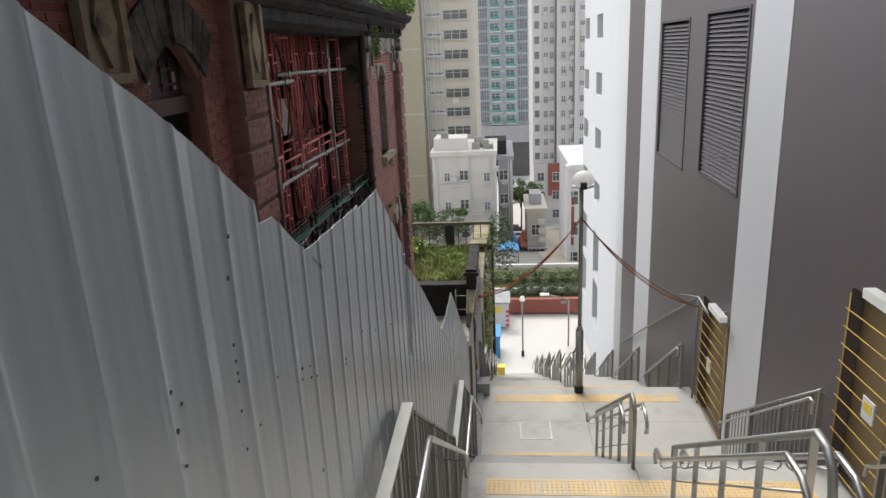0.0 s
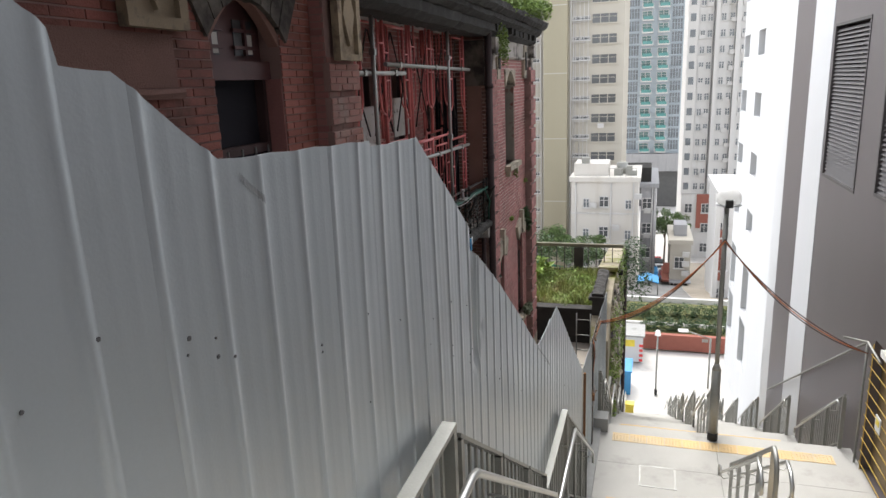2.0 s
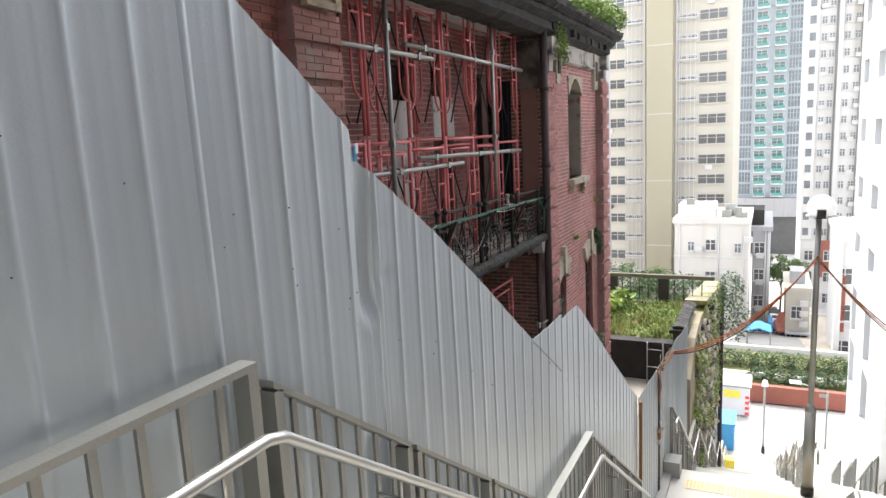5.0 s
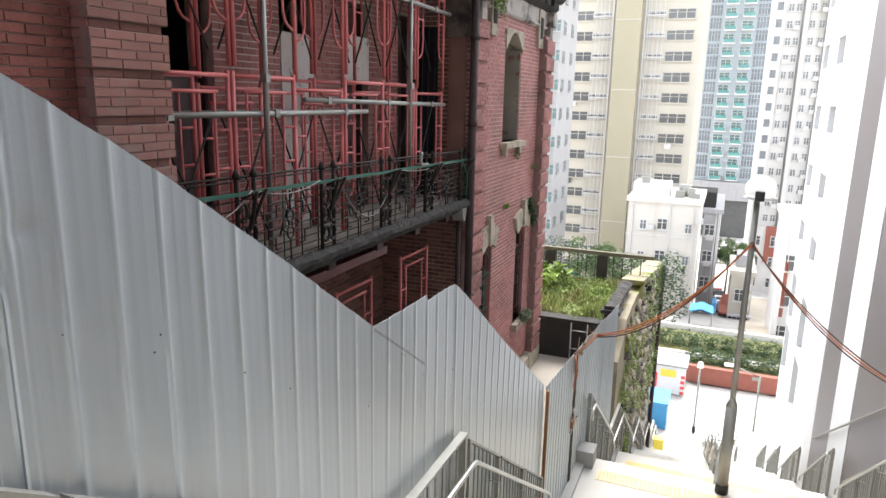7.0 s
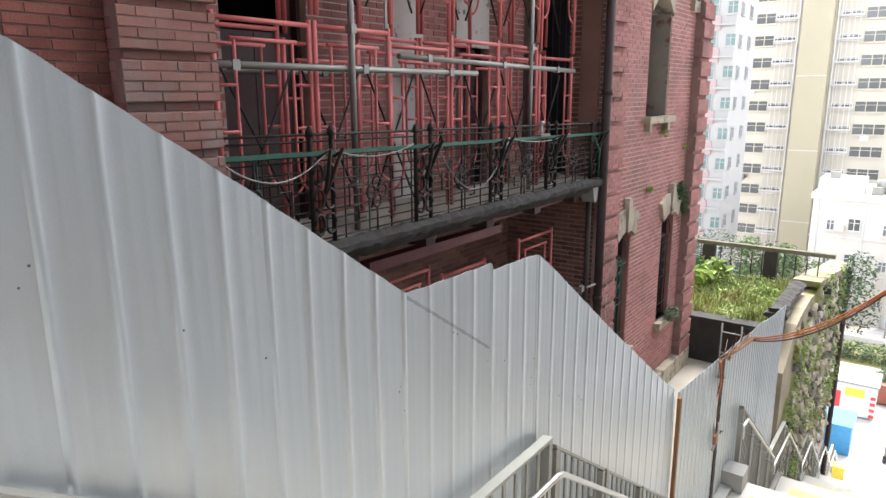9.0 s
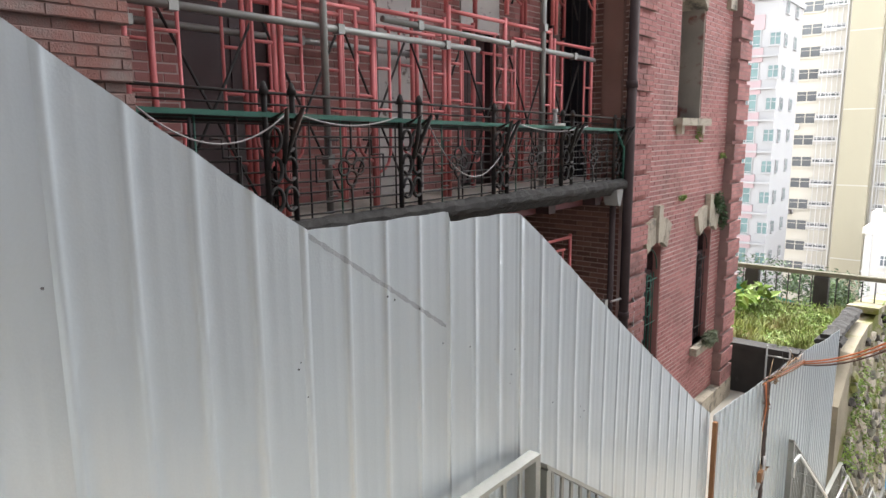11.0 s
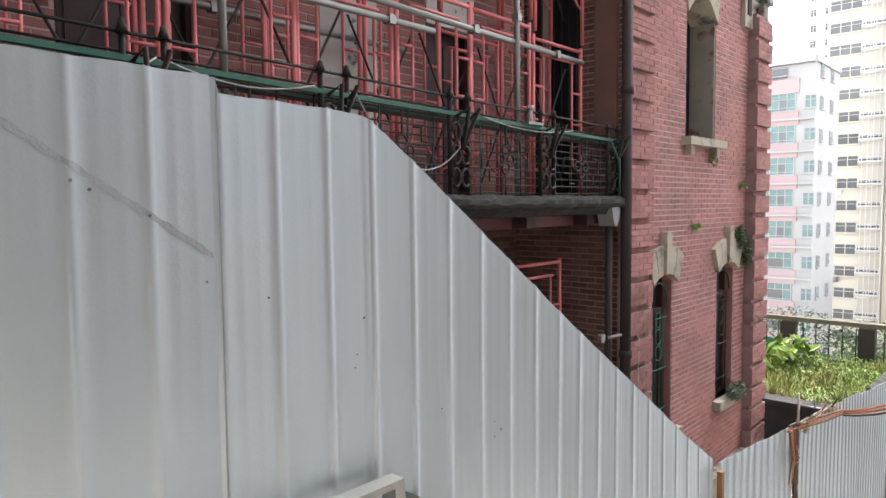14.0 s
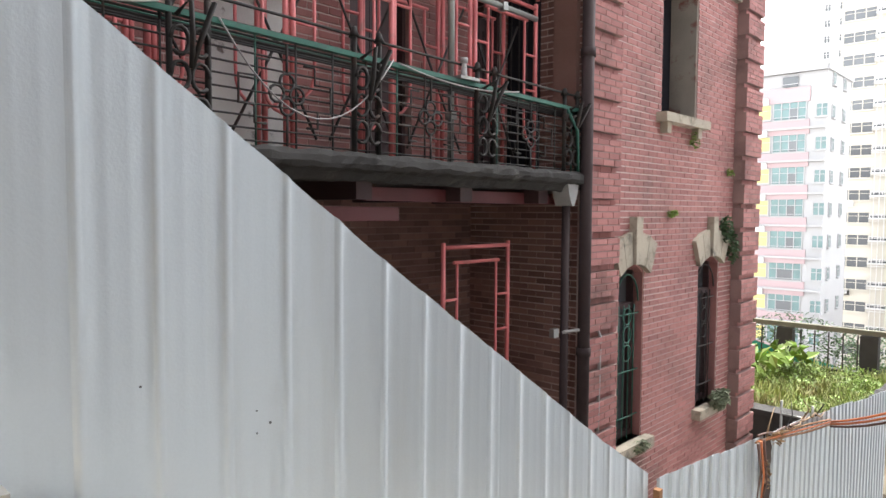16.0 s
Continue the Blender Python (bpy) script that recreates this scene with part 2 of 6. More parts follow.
glow.inputs["Color"].default_value = (0.95, 0.95, 0.94, 1)
blend = opal.nodes.new("ShaderNodeMixShader")
blend.inputs["Fac"].default_value = 0.6
opal.links.new(opal.nodes["Principled BSDF"].outputs["BSDF"], blend.inputs[1])
opal.links.new(glow.outputs["BSDF"], blend.inputs[2])
opal.links.new(blend.outputs["Shader"], opal.nodes["Material Output"].inputs["Surface"])
M["black"] = material("black band paint", (0.015, 0.015, 0.015), 0.6)
M["rubber"] = material("rubber", (0.02, 0.02, 0.02), 0.8)
M["carred"] = material("red car paint", (0.5, 0.03, 0.03), 0.25)
M["netting"] = material("green netting", (0.05, 0.30, 0.22), 0.8)


# ---- building helpers ----
def box(bm, x0, x1, y0, y1, z0, z1, turn=None):
    vs = [bm.verts.new((x, y, z)) for z in (z0, z1) for x, y in ((x0, y0), (x1, y0), (x1, y1), (x0, y1))]
    if turn:
        for v in vs:
            v.co = turn @ v.co
    for f in ((3, 2, 1, 0), (4, 5, 6, 7), (0, 1, 5, 4), (1, 2, 6, 5), (2, 3, 7, 6), (3, 0, 4, 7)):
        bm.faces.new([vs[i] for i in f])
    return vs


def prism(bm, outline, axis, a, b):
    """An outline of (u, v) pairs drawn out along an axis from a to b: 'x' takes (y, z), 'y' takes (x, z), 'z' takes (x, y)."""
    def spot(u, v, w):
        return {"x": (w, u, v), "y": (u, w, v), "z": (u, v, w)}[axis]
    lo = [bm.verts.new(spot(u, v, a)) for u, v in outline]
    hi = [bm.verts.new(spot(u, v, b)) for u, v in outline]
    k = len(outline)
    bm.faces.new(lo)
    bm.faces.new(hi[::-1])
    for i in range(k):
        bm.faces.new((lo[i], hi[i], hi[(i + 1) % k], lo[(i + 1) % k]))


def tube(bm, points, r, n=8, r_end=None):
    """A round bar along points, with closed ends."""
    pts = [Vector(p) for p in points]
    rings = []
    for i, p in enumerate(pts):
        d = (pts[min(i + 1, len(pts) - 1)] - pts[max(i - 1, 0)]).normalized()
        side = d.orthogonal().normalized() if not rings else (last - d * last.dot(d)).normalized()
        last = side
        up = d.cross(side)
        rr = r if r_end is None else r + (r_end - r) * i / (len(pts) - 1)
        rings.append([bm.verts.new(p + (side * math.cos(2 * math.pi * k / n) + up * math.sin(2 * math.pi * k / n)) * rr) for k in range(n)])
    for a, b in zip(rings, rings[1:]):
        for k in range(n):
            f = bm.faces.new((a[k], a[(k + 1) % n], b[(k + 1) % n], b[k]))
            f.smooth = True
    bm.faces.new(rings[0][::-1])
    bm.faces.new(rings[-1])


def globe(bm, c, r, n=14, squash=1.0):
    bmesh.ops.create_uvsphere(bm, u_segments=n, v_segments=n // 2 + 2, radius=r,
                              matrix=Matrix.Translation(c) @ Matrix.Diagonal((1, 1, squash, 1)))


def sag(a, b, drop, n=14):
    a, b = Vector(a), Vector(b)
    return [a.lerp(b, i / n) - Vector((0, 0, drop * 4 * (i / n) * (1 - i / n))) for i in range(n + 1)]


def finish(name, bm, mat):
    bmesh.ops.recalc_face_normals(bm, faces=bm.faces[:])
    me = bpy.data.meshes.new(name)
    bm.to_mesh(me)
    bm.free()
    me.materials.append(M[mat])
    return me


def part(name, bm, mat, parent, label=""):
    ob = new(name, finish(name, bm, mat))
    ob.parent = parent
    return tagged(ob, label)


def thing(name, label, category, group="", kind="", bm=None, mat=None):
    ob = new(name, finish(name, bm, mat) if bm else None)
    return tagged(ob, label, category, group, kind)


def bm_box(*a):
    bm = bmesh.new()
    box(bm, *a)
    return bm


def bm_tube(*a, **k):
    bm = bmesh.new()
    tube(bm, *a, **k)
    return bm


def piece(name, me, parent, m):
    ob = new(name, me)
    ob.parent = parent
    ob.matrix_basis = m
    return ob


def soup(name, verts, faces, mat, parent=None, label="", category="", kind="", smooth=False):
    me = bpy.data.meshes.new(name)
    me.from_pydata(verts, [], faces)
    me.materials.append(M[mat])
    ob = new(name, me)
    if parent:
        ob.parent = parent
    return tagged(ob, label, category, "", kind)


def leaves(name, spots, size, count, mat, parent=None, label="", category="", kind="", seed=1):
    """Many small bent leaves in clumps: spots are (x, y, z, rx, ry, rz)."""
    rnd = random.Random(seed)
    verts, faces = [], []
    for x, y, z, rx, ry, rz in spots:
        for _ in range(count):
            a, b = rnd.uniform(0, 2 * math.pi), math.acos(rnd.uniform(-1, 1))
            k = rnd.uniform(0.25, 1.0) ** 0.6
            c = Vector((x + rx * k * math.sin(b) * math.cos(a), y + ry * k * math.sin(b) * math.sin(a), z + rz * k * math.cos(b)))
            s = size * rnd.uniform(0.5, 1.4)
            q = Euler((rnd.uniform(-0.9, 0.9), rnd.uniform(-0.9, 0.9), rnd.uniform(0, 6.28))).to_matrix()
            i = len(verts)
            for u, v, w in ((-0.5, 0, 0), (0, -0.28, 0.12), (0.55, 0, -0.1), (0, 0.28, 0.12)):
                verts.append(c + q @ Vector((u, v, w)) * s)
            faces.append((i, i + 1, i + 2))
            faces.append((i, i + 2, i + 3))
    return soup(name, verts, faces, mat, parent, label, category, kind)


# ---- the stepped street ----
LANDINGS = [(-6.0, 0.07, 5.07), (2.90, 4.07, 3.10), (6.90, 8.08, 1.13), (10.97, 13.65, -0.84), (16.50, 17.70, -2.81),
            (20.50, 21.70, -4.78), (24.50, 25.70, -6.75), (28.50, 29.70, -8.72), (32.50, 33.00, -10.69)]
RISERS = 12
LEFT, RIGHT = -1.62, 2.80


def floor_at(y):
    for (a0, a1, az), (b0, b1, bz) in zip(LANDINGS, LANDINGS[1:]):
        if y <= a1:
            return az
        if y < b0:
            return az + (bz - az) * (y - a1) / (b0 - a1)
    return LANDINGS[-1][2]


step_meshes = {}
for i, ((a0, a1, az), (b0, b1, bz)) in enumerate(zip(LANDINGS, LANDINGS[1:])):
    landing = thing("landing_%d" % (i + 1), "pale grey concrete stair landing with stained joints", "landing", kind="structure")
    span = a1 - a0
    n = max(1, round(span / 1.3))
    for k in range(n):
        for xa, xb in ((LEFT, 0.60), (0.606, RIGHT)):
            bm = bm_box(xa, xb, a0 + span * k / n + (0.003 if k else 0), a0 + span * (k + 1) / n - 0.003, az - 0.35, az)
            part("slab", bm, "concrete", landing)
    bm = bm_box(LEFT, RIGHT, a0, a1 - 0.01, az - 0.5, az - 0.02)
    part("slab_bed", bm, "curb", landing)
    flight = thing("flight_%d" % (i + 1), "pale concrete flight of public steps", "stairs", kind="structure")
    tread = (b0 - a1) / (RISERS - 1)
    key = round(tread, 4)
    if key not in step_meshes:
        bm = bmesh.new()
        prism(bm, [(0, -0.42), (0, -0.012), (0.004, 0), (tread - 0.012, 0), (tread, -0.012), (tread - 0.008, -0.03), (tread - 0.008, -0.42)], "x", LEFT, RIGHT)
        step_meshes[key] = finish("step", bm, "concrete")
        bm = bm_box(LEFT + 0.2, RIGHT - 0.2, tread - 0.055, tread - 0.012, 0.0, 0.004)
        step_meshes["nosing", key] = finish("nosing", bm, "curb")
    for k in range(RISERS - 1):
        st = piece("step", step_meshes[key], flight, pose(0, a1 + k * tread, az + (bz - az) * (k + 1) / RISERS))
        piece("nosing", step_meshes["nosing", key], st, Matrix())

# tactile tiles at the head and foot of each flight
bm = bmesh.new()
box(bm, 0.004, 0.296, 0.004, 0.296, 0, 0.006)
for i in range(5):
    for j in range(5):
        cx, cy = 0.04 + 0.055 * i, 0.04 + 0.055 * j
        prism(bm, [(cx + 0.014 * math.cos(a * 1.0472), cy + 0.014 * math.sin(a * 1.0472)) for a in range(6)], "z", 0.006, 0.011)
tile = finish("tactile_tile", bm, "tactile")
for i, (a0, a1, az) in enumerate(LANDINGS[1:6]):
    for where, y in (("head", a1 - 0.62), ("foot", a0 + 0.02)):
        if i == 0 and where == "foot":
            continue
        strip = thing("tactile_strip", "yellow blister tactile paving strip across the landing, worn and dusty", "paving", "tactile strips", "structure")
        for k in range(12):
            x = -1.15 + 0.3 * k
            if x < 2.2:
                piece("tactile_tile", tile, strip, pose(x, y, az))

# inspection cover on the wide landing
cover = thing("inspection_cover", "recessed concrete inspection cover with a steel rim", "manhole cover")
part("infill", bm_box(-0.64, -0.11, 11.72, 12.30, -0.84, -0.834), "concrete", cover)
for a in ((-0.66, -0.64, 11.70, 12.32), (-0.11, -0.09, 11.70, 12.32), (-0.64, -0.11, 11.70, 11.72), (-0.64, -0.11, 12.30, 12.32)):
    part("rim", bm_box(*a, -0.84, -0.832), "steel_dull", cover)
cover = thing("inspection_cover", "recessed concrete inspection cover beside the centre rail", "manhole cover")
part("infill", bm_box(-0.24, 0.50, 7.02, 7.40, 1.13, 1.136), "concrete", cover)
for a in ((-0.26, -0.24, 7.0, 7.42), (0.50, 0.52, 7.0, 7.42), (-0.24, 0.50, 7.0, 7.02), (-0.24, 0.50, 7.40, 7.42)):
    part("rim", bm_box(*a, 1.13, 1.138), "steel_dull", cover)

# kerb upstand along the foot of the fence
kerb = thing("kerb_left", "low grey concrete upstand along the steps", "kerb", kind="structure")
for (a0, a1, az), (b0, b1, bz) in zip(LANDINGS, LANDINGS[1:]):
    part("upstand", bm_box(LEFT, -1.36, a0, a1, az - 0.1, az + 0.07), "curb", kerb)
    bm = bmesh.new()
    prism(bm, [(a1, az - 0.5), (a1, az + 0.07), (b0, bz + 0.07), (b0, bz - 0.5)], "x", LEFT, -1.36)
    part("upstand", bm, "curb", kerb)

# ---- ground: one sheet down to the street and on to the horizon ----
bm = bmesh.new()
rows = [(-400, -10.7), (32.4, -10.7), (52.0, -10.9), (62, -13.6), (90, -20.5), (120, -26), (400, -30), (3000, -30)]
cols = [-1500, -60, -12, -3, 3.2, 14, 60, 1500]
grid = [[bm.verts.new((x, y, z)) for x in cols] for y, z in rows]
for a, b in zip(grid, grid[1:]):
    for k in range(len(cols) - 1):
        bm.faces.new((a[k], a[k + 1], b[k + 1], b[k]))
thing("ground", "pale sun-bleached concrete square and street", "ground", kind="structure", bm=bm, mat="plaza")

# ---- sheet-metal hoarding ----
TOP = [(-6.0, 11.2), (1.81, 6.05), (2.20, 5.84), (2.525, 5.63), (2.535, 5.578), (2.635, 5.57), (2.89, 5.40), (3.65, 5.37), (3.66, 5.35), (4.10, 5.34), (4.53, 5.05), (4.84, 4.83), (4.868, 4.725), (5.0, 4.65), (5.53, 4.33),
       (6.10, 3.95), (6.90, 3.40), (7.58, 3.395), (7.585, 3.358), (7.906, 3.354), (8.07, 3.346), (8.094, 3.338), (8.26, 3.233), (8.95, 2.75), (9.14, 2.615), (9.74, 2.22),
       (10.5, 1.704), (10.96, 1.425), (11.04, 1.355), (11.24, 1.335), (11.88, 1.275), (13.62, 1.12), (16.94, 0.70)]


def top_at(y):
    for (a, az), (b, bz) in zip(TOP, TOP[1:]):
        if y <= b:
            return az + (bz - az) * (y - a) / (b - a)
    return TOP[-1][1]


RIB = [(0.0, 0), (0.007, 0.0035), (0.012, 0.0062), (0.019, 0.0064), (0.026, 0.0035), (0.034, 0), (0.060, 0.0004), (0.074, 0.0005), (0.080, 0.0010), (0.087, 0.0005),
       (0.106, 0.0005), (0.124, 0.0005), (0.130, 0.0010), (0.137, 0.0004), (0.156, 0.0003)]
PITCH = 0.1750
SEAM = 8.2645
rnd = random.Random(4)


def waviness(u, z):
    """The hoarding's slow bulges and the drawn vertical ripples in its sheets."""
    return 0.011 * noise.noise(Vector((u * 1.3, z * 0.9, 3.1))) + (0.0012 if u < 4.4 else 0.0005) * noise.noise(Vector((u * 7.0, z * 0.45, 8.2)))


def rib_share(u):
    return 0.70 if u < 4.0 else 0.80


def sheet_x(u, z):
    """Where the face of the hoarding stands, with its waviness and ribs."""
    k = ((u - SEAM) / PITCH) % 1 * PITCH
    d = 0.0
    for (a, da), (b, db) in zip(RIB, RIB[1:]):
        if a <= k <= b:
            d = da + (db - da) * (k - a) / (b - a)
    return -1.5 + d * rib_share(u) + waviness(u, z)


def hoarding_sheet(parent, y0, y1, lift, bulge, x=-1.5, pitch=PITCH, rib=1.0):
    """One ribbed sheet whose head is cut to the fall of the steps."""
    us = []
    for k in range(int((y1 - y0) / pitch) + 1):
        us += [(y0 + k * pitch + u * pitch / PITCH, d * rib) for u, d in RIB]
    us = [(u, d) for u, d in us if u <= y1 - 0.005] + [(y1, 0.0)]
    extra = [c for c, _ in TOP if y0 < c < y1]
    rows = 14
    if y0 < 4.9 < y1:
        extra += [4.836, 4.85, 4.866, 4.88, 4.895, 4.91, 4.925, 4.94, 4.955, 4.97, 4.978, 4.985, 4.993, 5.01, 5.03, 5.05, 5.08]
        rows = 90
    us = sorted(us + [(c, 0.0) for c in extra])
    verts, faces = [], []
    for back in (0, 1):
        for u, d in us:
            z0, z1 = floor_at(u) + 0.02, top_at(u) + lift + 0.0015 * math.sin(u * 31)
            for r in range(rows + 1):
                f = r / rows
                z = z0 + (z1 - z0) * f
                w = waviness(u, z) + bulge * math.sin(math.pi * (u - y0) / (y1 - y0)) * math.sin(math.pi * f)
                # a fold where the sheet was beaten in, ending in a rounded cup and a crease
                foot = 4.04 + 6.0 * (u - 4.91) ** 2
                fade = min(1.0, max(0.0, (z - foot) / 0.13))
                fade = fade * fade * (3 - 2 * fade) * (1.0 if z < 4.35 else max(0.35, 1.0 - 1.6 * (z - 4.35)))
                if 4.83 < u < 4.985:
                    w -= 0.034 * fade * math.sin(math.pi * ((u - 4.83) / 0.155) ** 0.8)
                w -= 0.012 * math.exp(-((u - 5.03) / 0.045) ** 2 - ((z - 4.25) / 0.03) ** 2)
                w += 0.004 * math.exp(-((u - 4.985) / 0.012) ** 2) * min(1.0, max(0.0, (z - 4.0) / 0.3))
                verts.append((x + d + w - 0.003 * back, u, z))
    n, r1 = len(us), rows + 1
    for i in range(n - 1):
        for r in range(rows):
            a = i * r1 + r
            faces.append((a, a + r1, a + r1 + 1, a + 1))
            b = a + n * r1
            faces.append((b + 1, b + r1 + 1, b + r1, b))
        a = i * r1 + rows
        faces.append((a, a + r1, a + r1 + n * r1, a + n * r1))
    for i in (0, n - 1):
        for r in range(rows):
            a = i * r1 + r
            faces.append((a, a + 1, a + 1 + n * r1, a + n * r1))
    ob = soup("sheet", verts, faces, "sheet", parent)
    for f in ob.data.polygons:
        f.use_smooth = True
    ob.data.set_sharp_from_angle(angle=radians(60))
    return ob


hoarding = thing("hoarding", "tall grey ribbed sheet-metal hoarding stepping down beside the stairs", "fence")
y = SEAM - 4 * PITCH * 20
while y < 10.9:
    y1 = min(y + 4 * PITCH, 10.965)
    hoarding_sheet(hoarding, y, y1, rnd.uniform(-0.003, 0.003), 0.0, rib=rib_share(y))
    y += 4 * PITCH
part("tape_end", bm_box(-1.512, -1.506, 4.868, 4.886, 4.715, 4.775), "bluetarp", hoarding, "torn end of blue and white tape")
part("tape_end", bm_box(-1.5055, -1.5035, 4.876, 4.893, 4.745, 4.782), "white", hoarding)
far_fence = thing("hoarding", "older narrow-ribbed metal hoarding with a torn gap, below the corner post", "fence")
y = 11.07
while y < 16.9:
    y1 = min(y + 0.84, 16.94)
    hoarding_sheet(far_fence, y, y1 - (0.05 if abs(y - 11.91) < 0.3 else 0), rnd.uniform(-0.015, 0.02), rnd.uniform(-0.02, 0.02), x=-1.5, pitch=0.14, rib=2.0)
    y += 0.84
post = thing("corner_post", "brown timber post at the joint of two hoardings", "post", bm=bm_box(-1.485, -1.45, 10.985, 11.022, -0.84, 1.34), mat="timber")
# strip across the gap: its darkness is put into colour, along with rusted edges
edge_rnd = random.Random(9)
verts, faces = [], []
for k in range(46):
    z = -0.8 + 2.0 * k / 45
    a, b = 12.69 - edge_rnd.uniform(0, 0.030), 12.75 + edge_rnd.uniform(0, 0.028)
    verts += [(-1.474, a, z), (-1.468, b, z), (-1.489, a, z), (-1.489, b, z)]
    if k:
        i = 4 * k
        faces += [(i - 4, i - 3, i + 1, i), (i - 2, i, i + 2), (i - 4, i, i + 2, i - 2), (i - 3, i - 1, i + 3, i + 1)]
soup("torn_edge", verts, faces, "rust_gap", far_fence, "jagged dark strip standing for the torn gap and its rusted edge")

# screw heads and rust holes in the sheets
bm = bmesh.new()
prism(bm, [(0.0045 * math.cos(k * 0.7854), 0.0045 * math.sin(k * 0.7854)) for k in range(8)], "x", 0.0, 0.002)
screw = finish("screw", bm, "screwhead")
SCREWS = [(2.33, 5.6), (2.31, 5.51), (2.29, 5.36), (2.29, 5.32), (2.29, 5.29), (2.29, 5.27), (2.28, 5.2), (2.28, 5.1), (2.73, 5.08), (2.72, 5.05), (2.81, 5.05), (2.81, 5.01), (2.86, 4.99), (2.52, 5.16), (2.0, 5.40), (2.03, 5.36), (2.0, 5.32), (2.01, 5.24), (1.76, 5.39), (2.37, 5.11), (2.82, 4.67), (4.45, 4.33), (4.43, 4.39), (4.44, 4.59), (4.72, 4.48), (4.81, 4.22), (4.76, 4.21), (4.75, 4.17), (4.79, 4.10), (5.11, 3.94), (3.25, 4.86), (3.25, 4.84), (3.56, 4.84), (3.54, 4.55), (3.84, 4.72), (4.19, 4.6), (4.14, 4.51), (5.42, 3.78), (5.84, 3.55), (6.14, 3.36), (6.84, 2.97), (5.45, 3.83), (6.85, 2.99), (6.87, 2.87), (7.27, 3.11), (7.4, 3.05), (7.54, 2.88), (7.23, 3.13), (7.72, 2.82), (8.06, 2.72), (8.03, 2.61), (8.02, 2.57), (8.41, 2.35), (8.71, 2.23), (8.71, 2.17), (8.75, 2.19)]
for yy, zz in SCREWS:
    piece("screw", screw, hoarding, pose(sheet_x(yy, zz), yy, zz) @ Matrix.Diagonal((1, *(2 * [rnd.uniform(0.6, 1.2) * (1.1 if yy < 3 else 0.75)]), 1)))
# scuffed lines where an older sheet line once stood
for ya, za, yb, zb in ((6.90, 3.385, 7.56, 2.945), (2.955, 5.355, 3.04, 5.29)):
    verts, faces = [], []
    for k in range(91):
        u, z = ya + (yb - ya) * k / 90, za + (zb - za) * k / 90
        w = 0.009 + 0.003 * math.sin(k * 0.9) * math.sin(k * 0.23)
        verts += [(sheet_x(u, z - w) + 0.0012, u, z - w), (sheet_x(u, z + w) + 0.0012, u, z + w)]
        if k:
            i = 2 * k
            faces.append((i - 2, i, i + 1, i - 1))
    soup("scuff", verts, faces, "sheet_worn", hoarding, "faint dark diagonal scuff line")


# ---- railings ----
def rail_section(name, label, group, x, a, b, h, drop_h=0.0, spacing=0.12, grip=None, posts=2, flat_top=True):
    """A guard rail from a to b, (y, z) at the foot; grip is the side on which a round handrail runs."""
    ob = thing(name, label, "railing", group)
    (ya, za), (yb, zb) = a, b
    def zf(y):
        return za + (zb - za) * (y - ya) / (yb - ya)
    bm = bmesh.new()
    if flat_top:
        prism(bm, [(ya, za + h - 0.022), (ya, za + h), (yb, zb + h), (yb, zb + h - 0.022)], "x", x - 0.03, x + 0.03)
    else:
        tube(bm, [(x, ya, za + h), (x, yb, zb + h)], 0.024)
    part("top_rail", bm, "steel_dull", ob)
    bm = bmesh.new()
    prism(bm, [(ya, za + 0.12), (ya, za + 0.145), (yb, zb + 0.145), (yb, zb + 0.12)], "x", x - 0.015, x + 0.015)
    part("bottom_rail", bm, "steel_dull", ob)
    for k in range(posts):
        y = ya + (yb - ya) * (k / max(1, posts - 1)) + (0.02 if k == 0 else -0.02 if k == posts - 1 else 0)
        p = part("post", bm_box(x - 0.03, x + 0.03, y - 0.02, y + 0.02, zf(y) - 0.05, zf(y) + h - 0.022), "steel_dull", ob)
        part("base_plate", bm_box(x - 0.06, x + 0.06, y - 0.05, y + 0.05, zf(y) + 0.0, zf(y) + 0.012), "steel_dull", p)
    n = int(abs(yb - ya) / spacing)
    for k in range(1, n):
        y = ya + (yb - ya) * k / n
        part("baluster", bm_box(x - 0.006, x + 0.006, y - 0.012, y + 0.012, zf(y) + 0.14, zf(y) + h - 0.02), "steel_dull", ob)
    if grip:
        g = x + 0.10 * grip
        e = 0.10 if yb > ya else -0.10
        hh = 0.88
        pts = [(g, ya - e * 0.3, zf(ya) + hh - 0.16), (g, ya - e * 0.2, zf(ya) + hh - 0.02), (g, ya + e * 0.4, zf(ya) + hh),
               (g, yb - e * 0.4, zf(yb) + hh), (g, yb + e * 0.3, zf(yb) + hh - 0.03), (g, yb + e * 0.5, zf(yb) + hh - 0.16)]
        hr = part("handrail", bm_tube(pts, 0.019, 10), "steel", ob, "polished steel handrail with turned-down ends")
        for k in range(3):
            y = ya + (yb - ya) * (0.15 + 0.35 * k)
            part("bracket", bm_tube([(x, y, zf(y) + hh - 0.08), (g, y, zf(y) + hh - 0.08), (g, y, zf(y) + hh - 0.01)], 0.006, 6), "steel", hr)
    return ob


